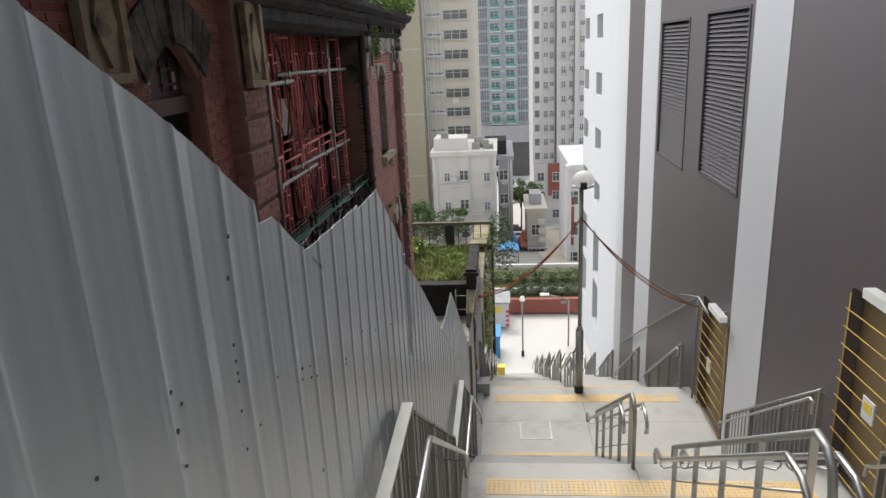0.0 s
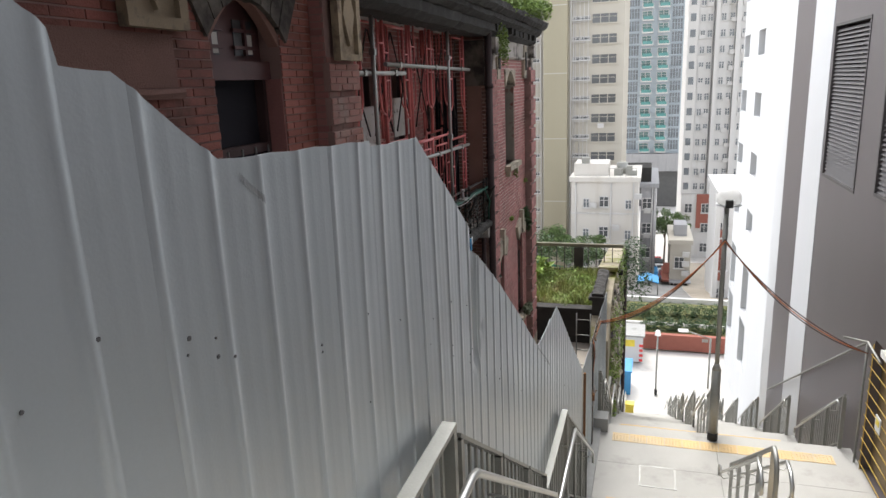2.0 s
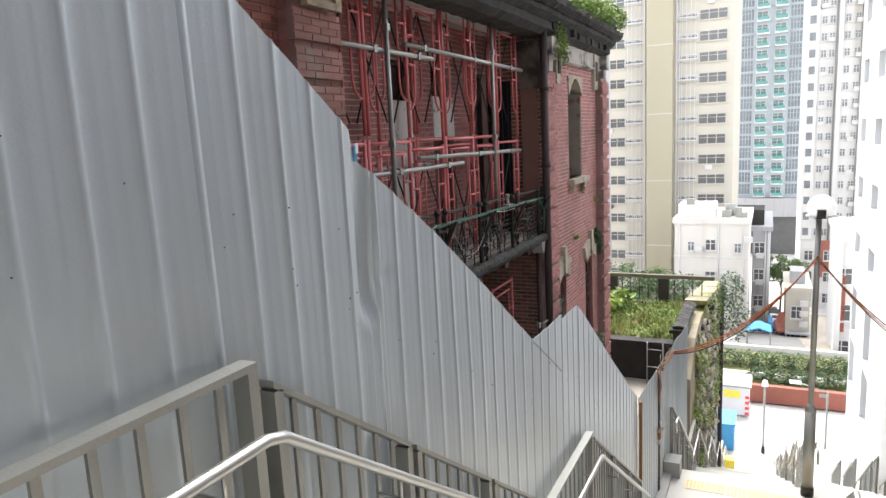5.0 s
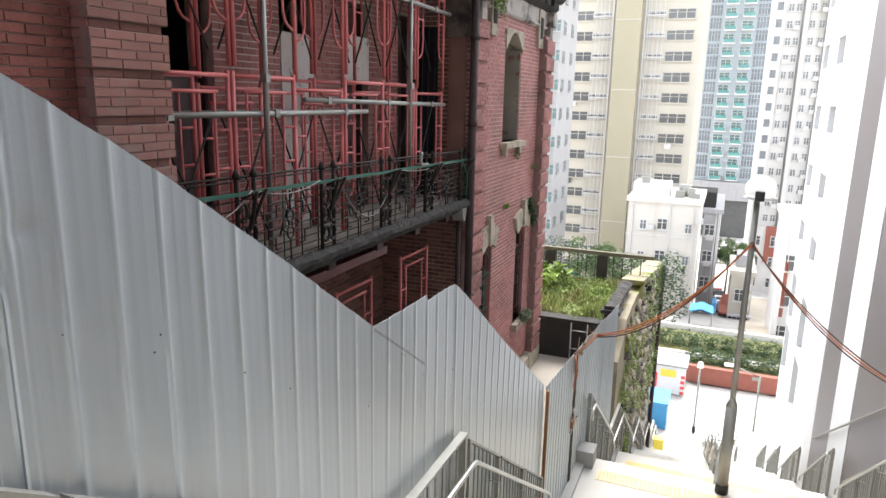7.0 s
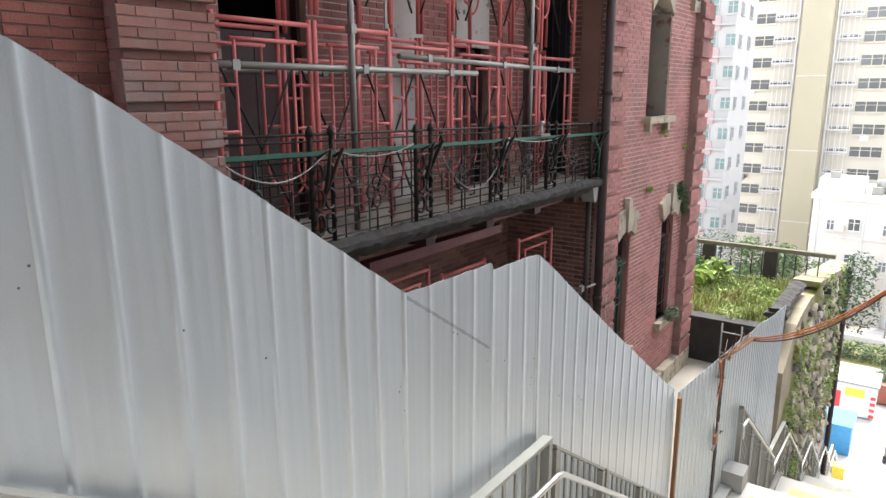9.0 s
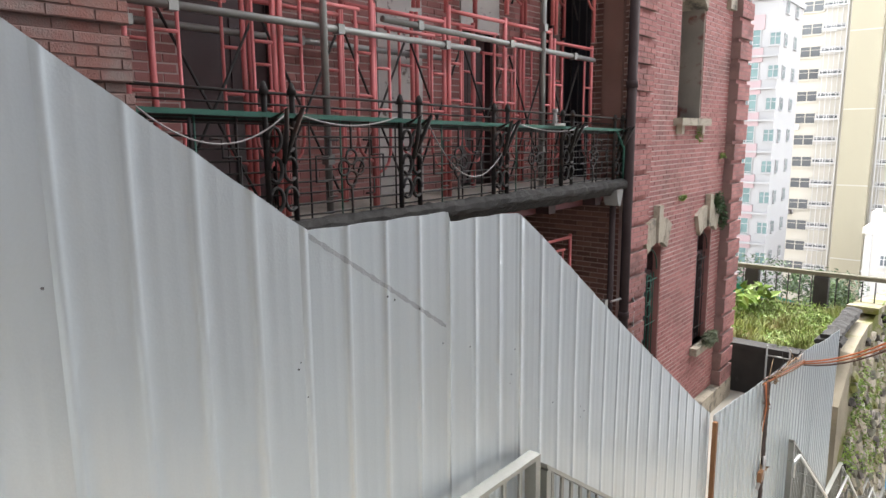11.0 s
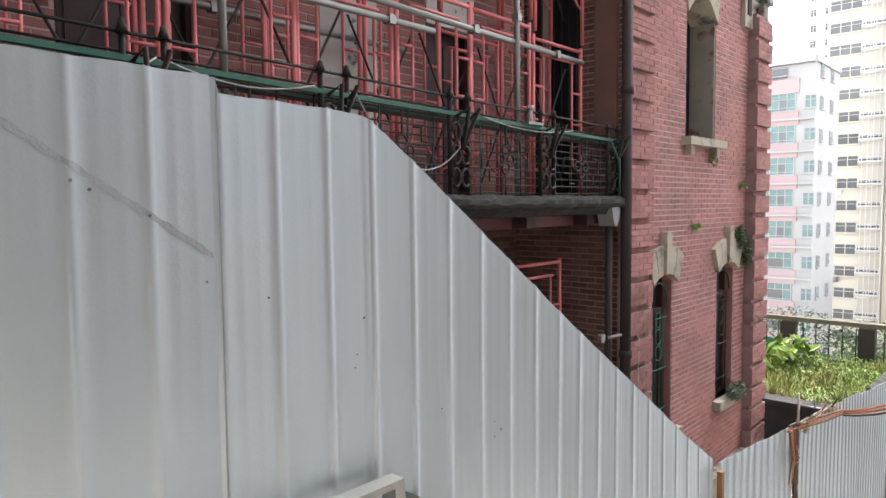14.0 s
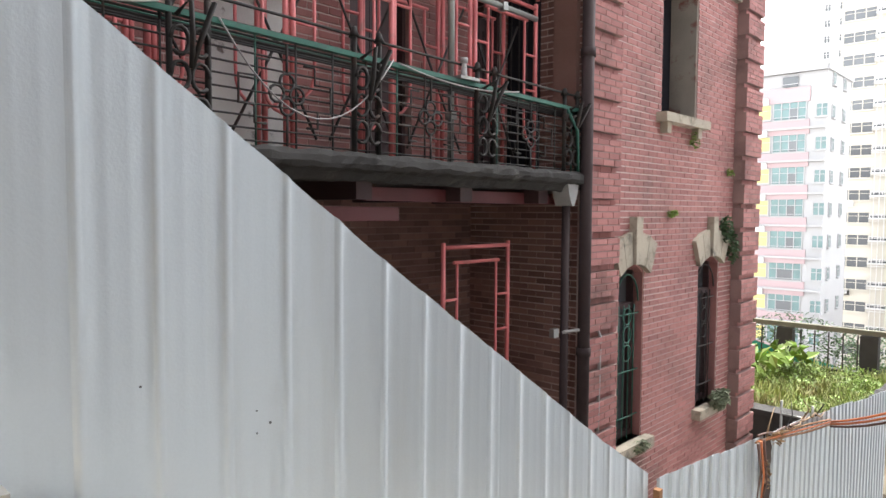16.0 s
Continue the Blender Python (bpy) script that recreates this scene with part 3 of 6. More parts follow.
LRAIL = "steel guard rail with close balusters beside the hoarding"
for i in range(0, 8):
    a0, a1, az = LANDINGS[i]
    b0, b1, bz = LANDINGS[i + 1]
    if i not in (0, 3):
        rail_section("guard_rail", LRAIL, "rails beside the hoarding", -1.42, (a0 - 0.20, az), (a1 + 0.04, az), 1.09, posts=2)
    slope = (bz - az) / (b0 - a1)
    nsec = 3
    for s in range(nsec):
        y0 = a1 + 0.10 + 0.84 * s
        y1 = y0 + 0.80
        rail_section("guard_rail", LRAIL, "rails beside the hoarding", -1.42, (y0, az + slope * (y0 - a1)), (y1, az + slope * (y1 - a1)), 1.08,
                     spacing=0.10 if i < 4 else 0.16)
    # the continuous round handrail: level over the landing, then down the flight
    hr = thing("handrail", "round stainless steel handrail on brackets in front of the guard rail", "handrail", "side handrails")
    g, hh = -1.31, 0.90
    ys = a1 - 0.25 if i == 3 else a0 - 0.15 if i else a1 - 1.5
    pts = [(g, ys, az + hh - 0.17), (g, ys, az + hh - 0.03), (g, ys + 0.04, az + hh), (g, a1 - 0.04, az + hh), (g, a1 + 0.03, az + hh - 0.02),
           (g, b0 - 0.35, bz + hh + 0.35 * -slope), (g, b0 - 0.30, bz + hh + 0.28 * -slope), (g, b0 - 0.30, bz + hh + 0.28 * -slope - 0.15)]
    part("tube", bm_tube(pts, 0.019, 10), "steel", hr)
    for k in range(5):
        y = ys + 0.25 + (b0 - 0.7 - ys) * k / 4
        z = floor_at(y) + hh
        part("bracket", bm_tube([(-1.42, y, z - 0.09), (g, y, z - 0.09), (g, y, z - 0.01)], 0.007, 6), "steel", hr)


def centre_rail(x, a, b):
    """A tubular rail on flat posts down the middle of a flight, with a lower handrail on either side."""
    ob = thing("centre_rail", "stainless steel rail with twin handrails down the middle of the steps", "railing", "centre rails")
    (ya, za), (yb, zb) = a, b
    n = 5
    for k in range(n):
        y = ya + (yb - ya) * k / (n - 1)
        z = za + (zb - za) * k / (n - 1)
        p = part("post", bm_box(x - 0.022, x + 0.022, y - 0.008, y + 0.008, z - 0.1, z + 0.94), "steel", ob, "flat steel post")
        for side in (-1, 1):
            part("bracket", bm_tube([(x + side * 0.02, y, z + 0.74), (x + side * 0.10, y, z + 0.72), (x + side * 0.13, y, z + 0.75), (x + side * 0.13, y, z + 0.80)], 0.007, 6), "steel", p)
    top = [(x, ya - 0.24, za + 0.08), (x, ya - 0.24, za + 0.74), (x, ya - 0.21, za + 0.86), (x, ya - 0.13, za + 0.94), (x, ya - 0.02, za + 0.96),
           (x, yb, zb + 0.96), (x, yb + 0.06, zb + 0.92), (x, yb + 0.07, zb + 0.80)]
    part("top_rail", bm_tube(top, 0.024, 10), "steel_dull", ob, "bent steel tube over the posts")
    for dx in (-0.13, 0.13):
        pts = [(x + dx, ya - 0.24, za + 0.58), (x + dx, ya - 0.30, za + 0.62), (x + dx, ya - 0.29, za + 0.72), (x + dx, ya - 0.18, za + 0.80), (x + dx, ya, za + 0.815),
               (x + dx, yb, zb + 0.815), (x + dx, yb + 0.20, zb + 0.80), (x + dx, yb + 0.27, zb + 0.72), (x + dx, yb + 0.22, zb + 0.62)]
        part("handrail", bm_tube(pts, 0.020, 10), "steel", ob, "round polished handrail with turned-down ends")
    for hh in (0.28, 0.58):
        part("mid_rail", bm_tube([(x, ya, za + hh), (x, yb, zb + hh)], 0.009, 8), "steel", ob)


for i in range(0, 8):
    a0, a1, az = LANDINGS[i]
    b0, b1, bz = LANDINGS[i + 1]
    centre_rail(0.72 if i == 1 else 0.57, (a1 + 0.15, az - 0.1), (b0 - 0.1, bz + 0.1))
for i in range(1, 8):
    a0, a1, az = LANDINGS[i]
    b0, b1, bz = LANDINGS[i + 1]
    rail_section("wall_rail", "steel balustrade beside the dark clad wall", "rails beside the clad wall", 2.62, (a1 - 0.05, az), (b0 - 0.1, bz), 1.0, posts=4, grip=-1, flat_top=False)

# ---- the clad building beside the steps ----
clad = thing("clad_building", "modern building with dark brown panels, white bands and louvred vents", "building")


def slab_wall(name, y0, y1, mat, parent, z0=-11.0, z1=8.2, x0=2.8, x1=3.3, holes=()):
    """A wall along the steps with square openings through it."""
    zs = sorted({z0, z1, *[h[2] for h in holes], *[h[3] for h in holes]})
    ys = sorted({y0, y1, *[h[0] for h in holes], *[h[1] for h in holes]})
    bm = bmesh.new()
    grid = {(i, j, k): bm.verts.new((x, y, z)) for i, y in enumerate(ys) for j, z in enumerate(zs) for k, x in enumerate((x0, x1))}
    solid = {(i, j) for i in range(len(ys) - 1) for j in range(len(zs) - 1)
             if not any(h[0] <= ys[i] and ys[i + 1] <= h[1] and h[2] <= zs[j] and zs[j + 1] <= h[3] for h in holes)}
    for i, j in solid:
        ring = ((i, j), (i + 1, j), (i + 1, j + 1), (i, j + 1))
        for k in (0, 1):
            bm.faces.new([grid[p + (k,)] for p in ring])
        for (p, q), beside in zip(zip(ring, ring[1:] + ring[:1]), ((i, j - 1), (i + 1, j), (i, j + 1), (i - 1, j))):
            if beside not in solid:
                bm.faces.new([grid[p + (0,)], grid[q + (0,)], grid[q + (1,)], grid[p + (1,)]])
    bmesh.ops.delete(bm, geom=[v for v in bm.verts if not v.link_faces], context="VERTS")
    return part(name, bm, mat, parent)


gates = [(11.58, 13.05, -0.84, 1.38), (6.6, 8.05, 1.13, 3.35)]
# height up to 17 m is unseen, added to shade the hoarding opposite
slab_wall("dark_wall", -8.0, 10.25, "clad", clad, z1=17.0, holes=[gates[1]])
part("upper_light_block", bm_box(3.31, 12.0, -8.0, 10.25, 8.1, 16.9), "clad", clad)
slab_wall("white_band", 10.25, 11.57, "white", clad, x0=2.79)
vents = [(11.75, 13.95, 3.5, 6.4), (15.05, 17.42, 3.35, 6.35)]
slab_wall("dark_wall", 11.57, 17.60, "clad", clad, holes=[gates[0], *vents])
slab_wall("white_band", 17.60, 19.35, "white", clad, x0=2.79)
slab_wall("dark_wall", 19.35, 21.50, "clad", clad)
part("core", bm_box(3.5, 12.0, -8.0, 22.6, -11.0, 8.1), "clad", clad)
slab_wall("white_band", 21.50, 22.65, "white", clad)
for y0, y1, z0, z1 in vents:
    v = thing("louvred_vent", "dark metal louvred vent set in the clad wall", "vent", "louvred vents")
    for a in ((y0, y0 + 0.05, z0, z1), (y1 - 0.05, y1, z0, z1), (y0 + 0.05, y1 - 0.05, z0, z0 + 0.05), (y0 + 0.05, y1 - 0.05, z1 - 0.05, z1)):
        part("frame", bm_box(2.785, 2.88, *a), "louvre", v)
    bm = bmesh.new()
    prism(bm, [(2.812, 0.0), (2.820, 0.0), (2.862, 0.056), (2.854, 0.056)], "y", y0 + 0.05, y1 - 0.05)
    slat = finish("slat", bm, "louvre")
    nz = int((z1 - z0 - 0.1) / 0.075)
    for k in range(nz):
        piece("slat", slat, v, pose(0, 0, z0 + 0.06 + k * 0.075))
# gates with yellow bars
for gi, (y0, y1, z0, z1) in enumerate(gates):
    g = thing("service_gate", "brown boarded service gate behind slanting yellow bars, with a small notice", "gate", "service gates")
    part("board", bm_box(2.93, 2.97, y0, (y0 + y1) / 2 - 0.005, z0, z1), "plank", g)
    part("board", bm_box(2.93, 2.97, (y0 + y1) / 2 + 0.005, y1, z0, z1), "plank", g)
    for yy in (y0 + 0.02, y1 - 0.02):
        part("jamb", bm_box(2.78, 2.92, yy - 0.02, yy + 0.02, z0, z1), "clad", g)
    n = 10
    for k in range(n):
        zz = z0 + 0.12 + (z1 - z0 - 0.15) * k / n
        part("bar", bm_tube([(2.76, y0, zz), (2.76, y1, zz)], 0.006, 6), "brass", g)
    for yy in (y0 + 0.06, y1 - 0.06):
        part("upright", bm_tube([(2.765, yy, z0), (2.765, yy, z1 - 0.05)], 0.007, 6), "brass", g)
    yc, zc = (y0 + y1) / 2, z0 + 1.15
    nt = part("notice", bm_box(2.725, 2.738, yc - 0.11, yc + 0.11, zc - 0.12, zc + 0.12), "white", g, "white notice with a yellow panel")
    part("panel", bm_box(2.72, 2.7245, yc - 0.07, yc + 0.07, zc - 0.02, zc + 0.08), "yellowpaint", nt)
    lamp = thing("bulkhead_lamp", "white tubular wall lamp on a short bracket above the gate", "lamp", "gate lamps")
    yl, zl = (y0 + 0.25, z1 + 0.14) if gi == 0 else (y0 + 0.55, z1 + 0.15)
    part("tube_cover", bm_box(2.60, 2.72, yl - 0.32, yl + 0.32, zl - 0.05, zl + 0.05), "lampglass", lamp)
    part("arm", bm_box(2.72, 2.80, yl - 0.02, yl + 0.02, zl - 0.02, zl + 0.02), "steel_dull", lamp)
# slanting barrier arm above the further gate
arm = thing("cable_bracket", "steel tube bracket fixed to the clad wall and carrying cables", "bracket")
part("strut", bm_tube([(2.74, 13.2, 1.28), (2.74, 21.0, -3.2)], 0.022, 8), "steel_dull", arm)
part("strut", bm_tube([(2.74, 13.2, 1.28), (2.74, 13.2, -0.84)], 0.02, 8), "steel_dull", arm)
part("head", bm_tube([(2.40, 13.25, 1.32), (2.74, 13.2, 1.28), (2.66, 12.3, 1.30)], 0.02, 8), "steel_dull", arm)

# ---- unseen block behind the walk, added to cut skylight on the near hoarding ----
part("wall", bm_box(-14.0, 14.0, -10.0, -9.0, -11.0, 20.0), "greywall", thing("rear_building", "plain grey block added unseen behind the walk to cut skylight", "building"))

# ---- white building further down ----
wb = thing("white_building", "plain white rendered block with small recessed windows", "building")
wins = []
for k in range(7):
    for ya in (33.6, 38.3):
        zt = 9.85 - 2.64 * k
        wins.append((ya, ya + 1.9, zt - (1.05 if k < 5 else 2.3), zt))
slab_wall("wall", 22.7, 40.4, "white", wb, x0=3.8, x1=4.3, z0=-11, z1=11, holes=wins)
part("core", bm_box(4.6, 14, 22.7, 40.4, -11, 11), "white", wb)
for y0, y1, z0, z1 in wins:
    w = part("window", bm_box(4.12, 4.16, y0, y1, z0, z1), "glass", wb)
    part("frame", bm_box(4.08, 4.12, (y0 + y1) / 2 - 0.03, (y0 + y1) / 2 + 0.03, z0, z1), "steel_dull", w)

# ---- lamp post on the wide landing ----
lp = thing("street_lamp", "grey steel lamp post with a white globe and black band", "street lamp")
part("shaft", bm_tube([(0.57, 13.46, -0.84), (0.57, 13.46, 0.50)], 0.078, 14), "steel_dull", lp)
part("collar", bm_tube([(0.57, 13.46, 0.50), (0.57, 13.46, 0.62)], 0.078, 14, r_end=0.040), "steel_dull", lp)
part("pole", bm_tube([(0.57, 13.46, 0.62), (0.57, 13.46, 3.40)], 0.040, 12), "steel_dull", lp)
part("foot_band", bm_tube([(0.57, 13.46, -0.84), (0.57, 13.46, -0.70)], 0.089, 14), "black", lp)
bm = bmesh.new()
prism(bm, [(0.20 * math.cos(k * 0.3142), 0.20 * math.sin(k * 0.3142)) for k in range(20)], "z", -0.02, 0.0)
rim = part("lamp_rim", bm, "white", lp)
rim.matrix_basis = pose(0.60, 13.47, 3.42)
bm = bmesh.new()
bmesh.ops.create_uvsphere(bm, u_segments=22, v_segments=14, radius=0.195)
for v in bm.verts:
    v.co.z = max(v.co.z, -0.10) * 0.95
for f in bm.faces:
    f.smooth = True
dome = part("dome", bm, "lampglass", lp, "white domed lamp head")
dome.matrix_basis = pose(0.60, 13.47, 3.52)
part("lamp_head", bm_box(0.53, 0.64, 13.20, 13.30, 3.40, 3.52), "black", lp)
part("lamp_bracket", bm_tube([(0.57, 13.46, 3.37), (0.58, 13.28, 3.42)], 0.03, 8), "steel_dull", lp)

# cables slung from the hoarding over the lamp post to the clad wall
for k in range(3):
    c = thing("cable", "orange power cable slung from the hoarding to the lamp post", "cable", "slung cables")
    part("run", bm_tube(sag((-1.46, 14.3, 0.95 - 0.02 * k), (0.57, 13.4, 2.80 + 0.02 * k), 0.28 + 0.04 * k), 0.010, 6), "cable" if k < 2 else "cable_dark", c)
    c = thing("cable", "brown power cable slung from the lamp post to the clad wall", "cable", "slung cables")
    part("run", bm_tube(sag((0.57, 13.4, 2.80 + 0.02 * k), (2.55, 12.5, 1.36), 0.22 + 0.05 * k), 0.009, 6), "cable" if k == 1 else "cable_dark", c)


# ---- the old brick building ----
hb = thing("heritage_building", "derelict red-brick building with stone dressings and a deep balcony", "building")
FX = -3.40
BL, BH, BJ, BP = 0.200, 0.056, 0.010, 0.005


def brick_boxes(y0, y1, z0, z1, x, proud=0.005, holes=(), shift=0, high=BH, joint=BJ):
    """Bricks of one face that looks to +x, as (y0, y1, z0, z1, x)."""
    out, row = [], shift
    z = z0
    while z < z1 - 0.03:
        zt = min(z + high, z1)
        y = y0 - (BL + BP) * (0.5 if row % 2 else 0)
        while y < y1 - 0.02:
            a, b = max(y, y0), min(y + BL, y1)
            parts = [(a, b)]
            for h0, h1, hz0, hz1 in holes:
                if zt > hz0 + 0.01 and z < hz1 - 0.01:
                    cut = []
                    for p, q in parts:
                        if q <= h0 or p >= h1:
                            cut.append((p, q))
                        else:
                            if p < h0:
                                cut.append((p, h0))
                            if q > h1:
                                cut.append((h1, q))
                    parts = cut
            for p, q in parts:
                if q - p > 0.025:
                    out.append((p, q, z, zt, x, proud))
            y += BL + BP
        z += high + joint
        row += 1
    return out


def brick_soup(name, boxes, parent, seed, turn=None, mat="brick"):
    r = random.Random(seed)
    verts, faces = [], []
    for y0, y1, z0, z1, x, pr in boxes:
        e = pr + r.uniform(-0.002, 0.002)
        i = len(verts)
        c = 0.0025
        vs = [(x - 0.004, y0, z0), (x - 0.004, y1, z0), (x - 0.004, y1, z1), (x - 0.004, y0, z1),
              (x + e, y0 + c, z0 + c), (x + e, y1 - c, z0 + c), (x + e, y1 - c, z1 - c), (x + e, y0 + c, z1 - c)]
        verts += [turn @ Vector(v) for v in vs] if turn else vs
        for f in ((4, 5, 6, 7), (0, 1, 5, 4), (1, 2, 6, 5), (2, 3, 7, 6), (3, 0, 4, 7)):
            faces.append(tuple(i + k for k in f))
    return soup(name, verts, faces, mat, parent, kind="stuff")


def wall_x(name, y0, y1, z0, z1, x, holes, parent, mat="mortar", thick=0.45):
    w = slab_wall(name, y0, y1, mat, parent, z0=z0, z1=z1, x0=x - thick, x1=x, holes=holes)
    return w


CY = -1.0        # courtyard level
EAVE = 6.45
def rough_beam(outline, y0, y1, jitter, seed, step=0.14):
    """A worn moulding along y: an outline of (x, z) whose edges are chipped and uneven."""
    r = random.Random(seed)
    bm = bmesh.new()
    rings, n = [], max(2, int((y1 - y0) / step))
    for i in range(n + 1):
        y = y0 + (y1 - y0) * i / n
        rings.append([bm.verts.new((x + r.uniform(-jitter, jitter), y, z + r.uniform(-jitter, jitter))) for x, z in outline])
    k = len(outline)
    for a, b in zip(rings, rings[1:]):
        for j in range(k):
            bm.faces.new((a[j], a[(j + 1) % k], b[(j + 1) % k], b[j]))
    bm.faces.new(rings[0][::-1])
    bm.faces.new(rings[-1])
    return bm


# end wing with three openings
wins_low = [(14.07, 14.62, 0.30, 2.22), (16.06, 16.70, 0.30, 2.22)]
win_up = (14.95, 15.90, 3.87, 5.70)
WY0, WY1 = 13.40, 17.75
wing = wall_x("wing_wall", WY0, WY1, CY, EAVE, FX, [*wins_low, win_up], hb)
boxes = brick_boxes(WY0 + 0.55, WY1 - 0.55, CY + 0.35, EAVE, FX, holes=[(a - 0.0, b + 0.0, c, d) for a, b, c, d in [*wins_low, win_up]])
near = [b for b in boxes if 14.0 < b[0] < 15.7 and 1.6 < b[2] < 4.1][:290]
far = [b for b in boxes if b not in set(near)]
brick_soup("bricks", far, wing, 1)
brick_meshes = {}
for y0, y1, z0, z1, x, pr in near:
    key = (round(y1 - y0, 2), round(z1 - z0, 3))
    if key not in brick_meshes:
        bm = bmesh.new()
        w, h, c = key[0], key[1], 0.004
        vs = [bm.verts.new(v) for v in ((-0.004, 0, 0), (-0.004, w, 0), (-0.004, w, h), (-0.004, 0, h), (0.005, c, c), (0.005, w - c, c), (0.005, w - c, h - c), (0.005, c, h - c))]
        for f in ((4, 5, 6, 7), (0, 1, 5, 4), (1, 2, 6, 5), (2, 3, 7, 6), (3, 0, 4, 7), (3, 2, 1, 0)):
            bm.faces.new([vs[i] for i in f])
        brick_meshes[key] = finish("brick", bm, "brick_one")
    piece("brick", brick_meshes[key], wing, pose(x + rnd.uniform(-0.0015, 0.0015), y0, z0))


def quoins(y0, y1, z0, z1, x, parent, name, out=0.05):
    """Raised bands of four courses with a sunk course between."""
    q = []
    z = z0
    while z < z1 - 0.2:
        part(name, bm_box(x - 0.02, x + out, y0, y1, z, min(z + 0.254, z1)), "mortar_dark", parent)
        q += brick_boxes(y0, y1, z + 0.004, min(z + 0.254, z1), x + out)
        part(name, bm_box(x - 0.02, x + out - 0.045, y0 + 0.02, y1 - 0.02, min(z + 0.256, z1), min(z + 0.32, z1 + 0.01)), "mortar_dark", parent)
        q += brick_boxes(y0 + 0.02, y1 - 0.02, z + 0.262, z + 0.318, x + out - 0.045)
        z += 0.322
    brick_soup("bricks", q, parent, int(y0 * 10))


quoins(WY0, WY0 + 0.55, CY + 0.35, 5.95, FX, wing, "quoin", 0.07)
quoins(WY1 - 0.62, WY1, CY + 0.35, 5.95, FX, wing, "quoin", 0.15)
part("plinth", bm_box(FX - 0.02, FX + 0.16, WY0, WY1, CY, CY + 0.34), "stone", hb)
# return faces of the wing towards the balcony
turn = pose(0, 0, 0, 0, 0, -90)
side = part("wing_side_wall", bm_box(-5.8, FX - 0.451, WY0, WY0 + 0.4, CY, EAVE), "mortar", hb)
sb = brick_boxes(-5.8, FX, 3.12, EAVE, -WY0)
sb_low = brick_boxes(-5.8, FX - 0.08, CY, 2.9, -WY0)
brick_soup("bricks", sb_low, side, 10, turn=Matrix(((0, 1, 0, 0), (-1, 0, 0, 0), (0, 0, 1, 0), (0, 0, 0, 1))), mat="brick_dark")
# upper bricks darker than the wing front: corner shade put into the colour
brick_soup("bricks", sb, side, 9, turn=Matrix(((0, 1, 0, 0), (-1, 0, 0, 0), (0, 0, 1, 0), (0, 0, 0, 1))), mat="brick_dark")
part("wing_end_wall", bm_box(-9.5, FX - 0.451, WY1 - 0.4, WY1, CY, EAVE), "brick", hb)


def arched_stones(y0, y1, zt, rise, parent, deep=0.06, n=5, tall=0.34, mat="stone", face=FX):
    """A fan of voussoirs over an opening, with a taller keystone."""
    yc, half = (y0 + y1) / 2, (y1 - y0) / 2 + 0.06
    for k in range(n):
        a0, a1 = -0.62 + 1.24 * k / n, -0.62 + 1.24 * (k + 1) / n
        top = tall + (0.16 if k == n // 2 else 0)
        def spot(a, r):
            return yc + math.sin(a) * (half / math.sin(0.62)) * (1 + 0.55 * r / 0.45), zt - rise * (abs(a) / 0.62) ** 2 + r * math.cos(a * 0.6)
        g = 0.006
        pts = [spot(a0 + g, 0), spot(a1 - g, 0), spot(a1 - g, top), spot(a0 + g, top)]
        if k == n // 2:
            pts = [pts[0], pts[1], (yc + 0.07, pts[2][1]), (yc - 0.07, pts[3][1])]
        bm = bmesh.new()
        prism(bm, pts, "x", face - 0.05, face + deep + (0.03 if k == n // 2 else 0))
        part("voussoir", bm, mat, parent)


def grille_window(y0, y1, z0, z1, parent, iron="iron", deep=0.13, glass="glass", arched=True, face=FX):
    """A tall casement behind an iron grille with scrolls."""
    x = face - deep
    w = part("window", bm_box(x - 0.06, x - 0.05, y0, y1, z0, z1), glass, parent, "tall dark casement behind an iron grille")
    for a in ((y0, y0 + 0.05, z0, z1), (y1 - 0.05, y1, z0, z1), (y0 + 0.05, y1 - 0.05, z1 - 0.5, z1 - 0.44), (y0 + 0.05, y1 - 0.05, z0, z0 + 0.06)):
        part("window_frame", bm_box(x - 0.05, x + 0.02, *a), "darkwood", w)
    part("jamb", bm_box(face - 0.30, face - 0.006, y1 - 0.012, y1 + 0.02, z0, z1), "brick", w)
    n = 5
    for k in range(1, n):
        y = y0 + (y1 - y0) * k / n
        part("grille_bar", bm_tube([(x + 0.08, y, z0), (x + 0.08, y, z1 - 0.45)], 0.008, 6), iron, w)
    for z in (z0 + 0.25, z0 + 0.75, z1 - 0.55):
        part("grille_bar", bm_tube([(x + 0.085, y0, z), (x + 0.085, y1, z)], 0.008, 6), iron, w)
    for zc in (z0 + 0.95, z0 + 1.15, z0 + 1.35):
        pts = [((x + 0.09), (y0 + y1) / 2 + 0.09 * math.cos(t * 0.5), zc + 0.09 * math.sin(t * 0.5)) for t in range(14)]
        part("scroll", bm_tube(pts, 0.007, 5), iron, w)
    if not arched:
        return w
    # fanlight curve
    pts = [(x + 0.085, (y0 + y1) / 2 + ((y1 - y0) / 2 - 0.03) * math.cos(t * math.pi / 10), z1 - 0.42 + 0.3 * math.sin(t * math.pi / 10)) for t in range(11)]
    part("fanlight_bar", bm_tube(pts, 0.010, 6), iron, w)
    return w


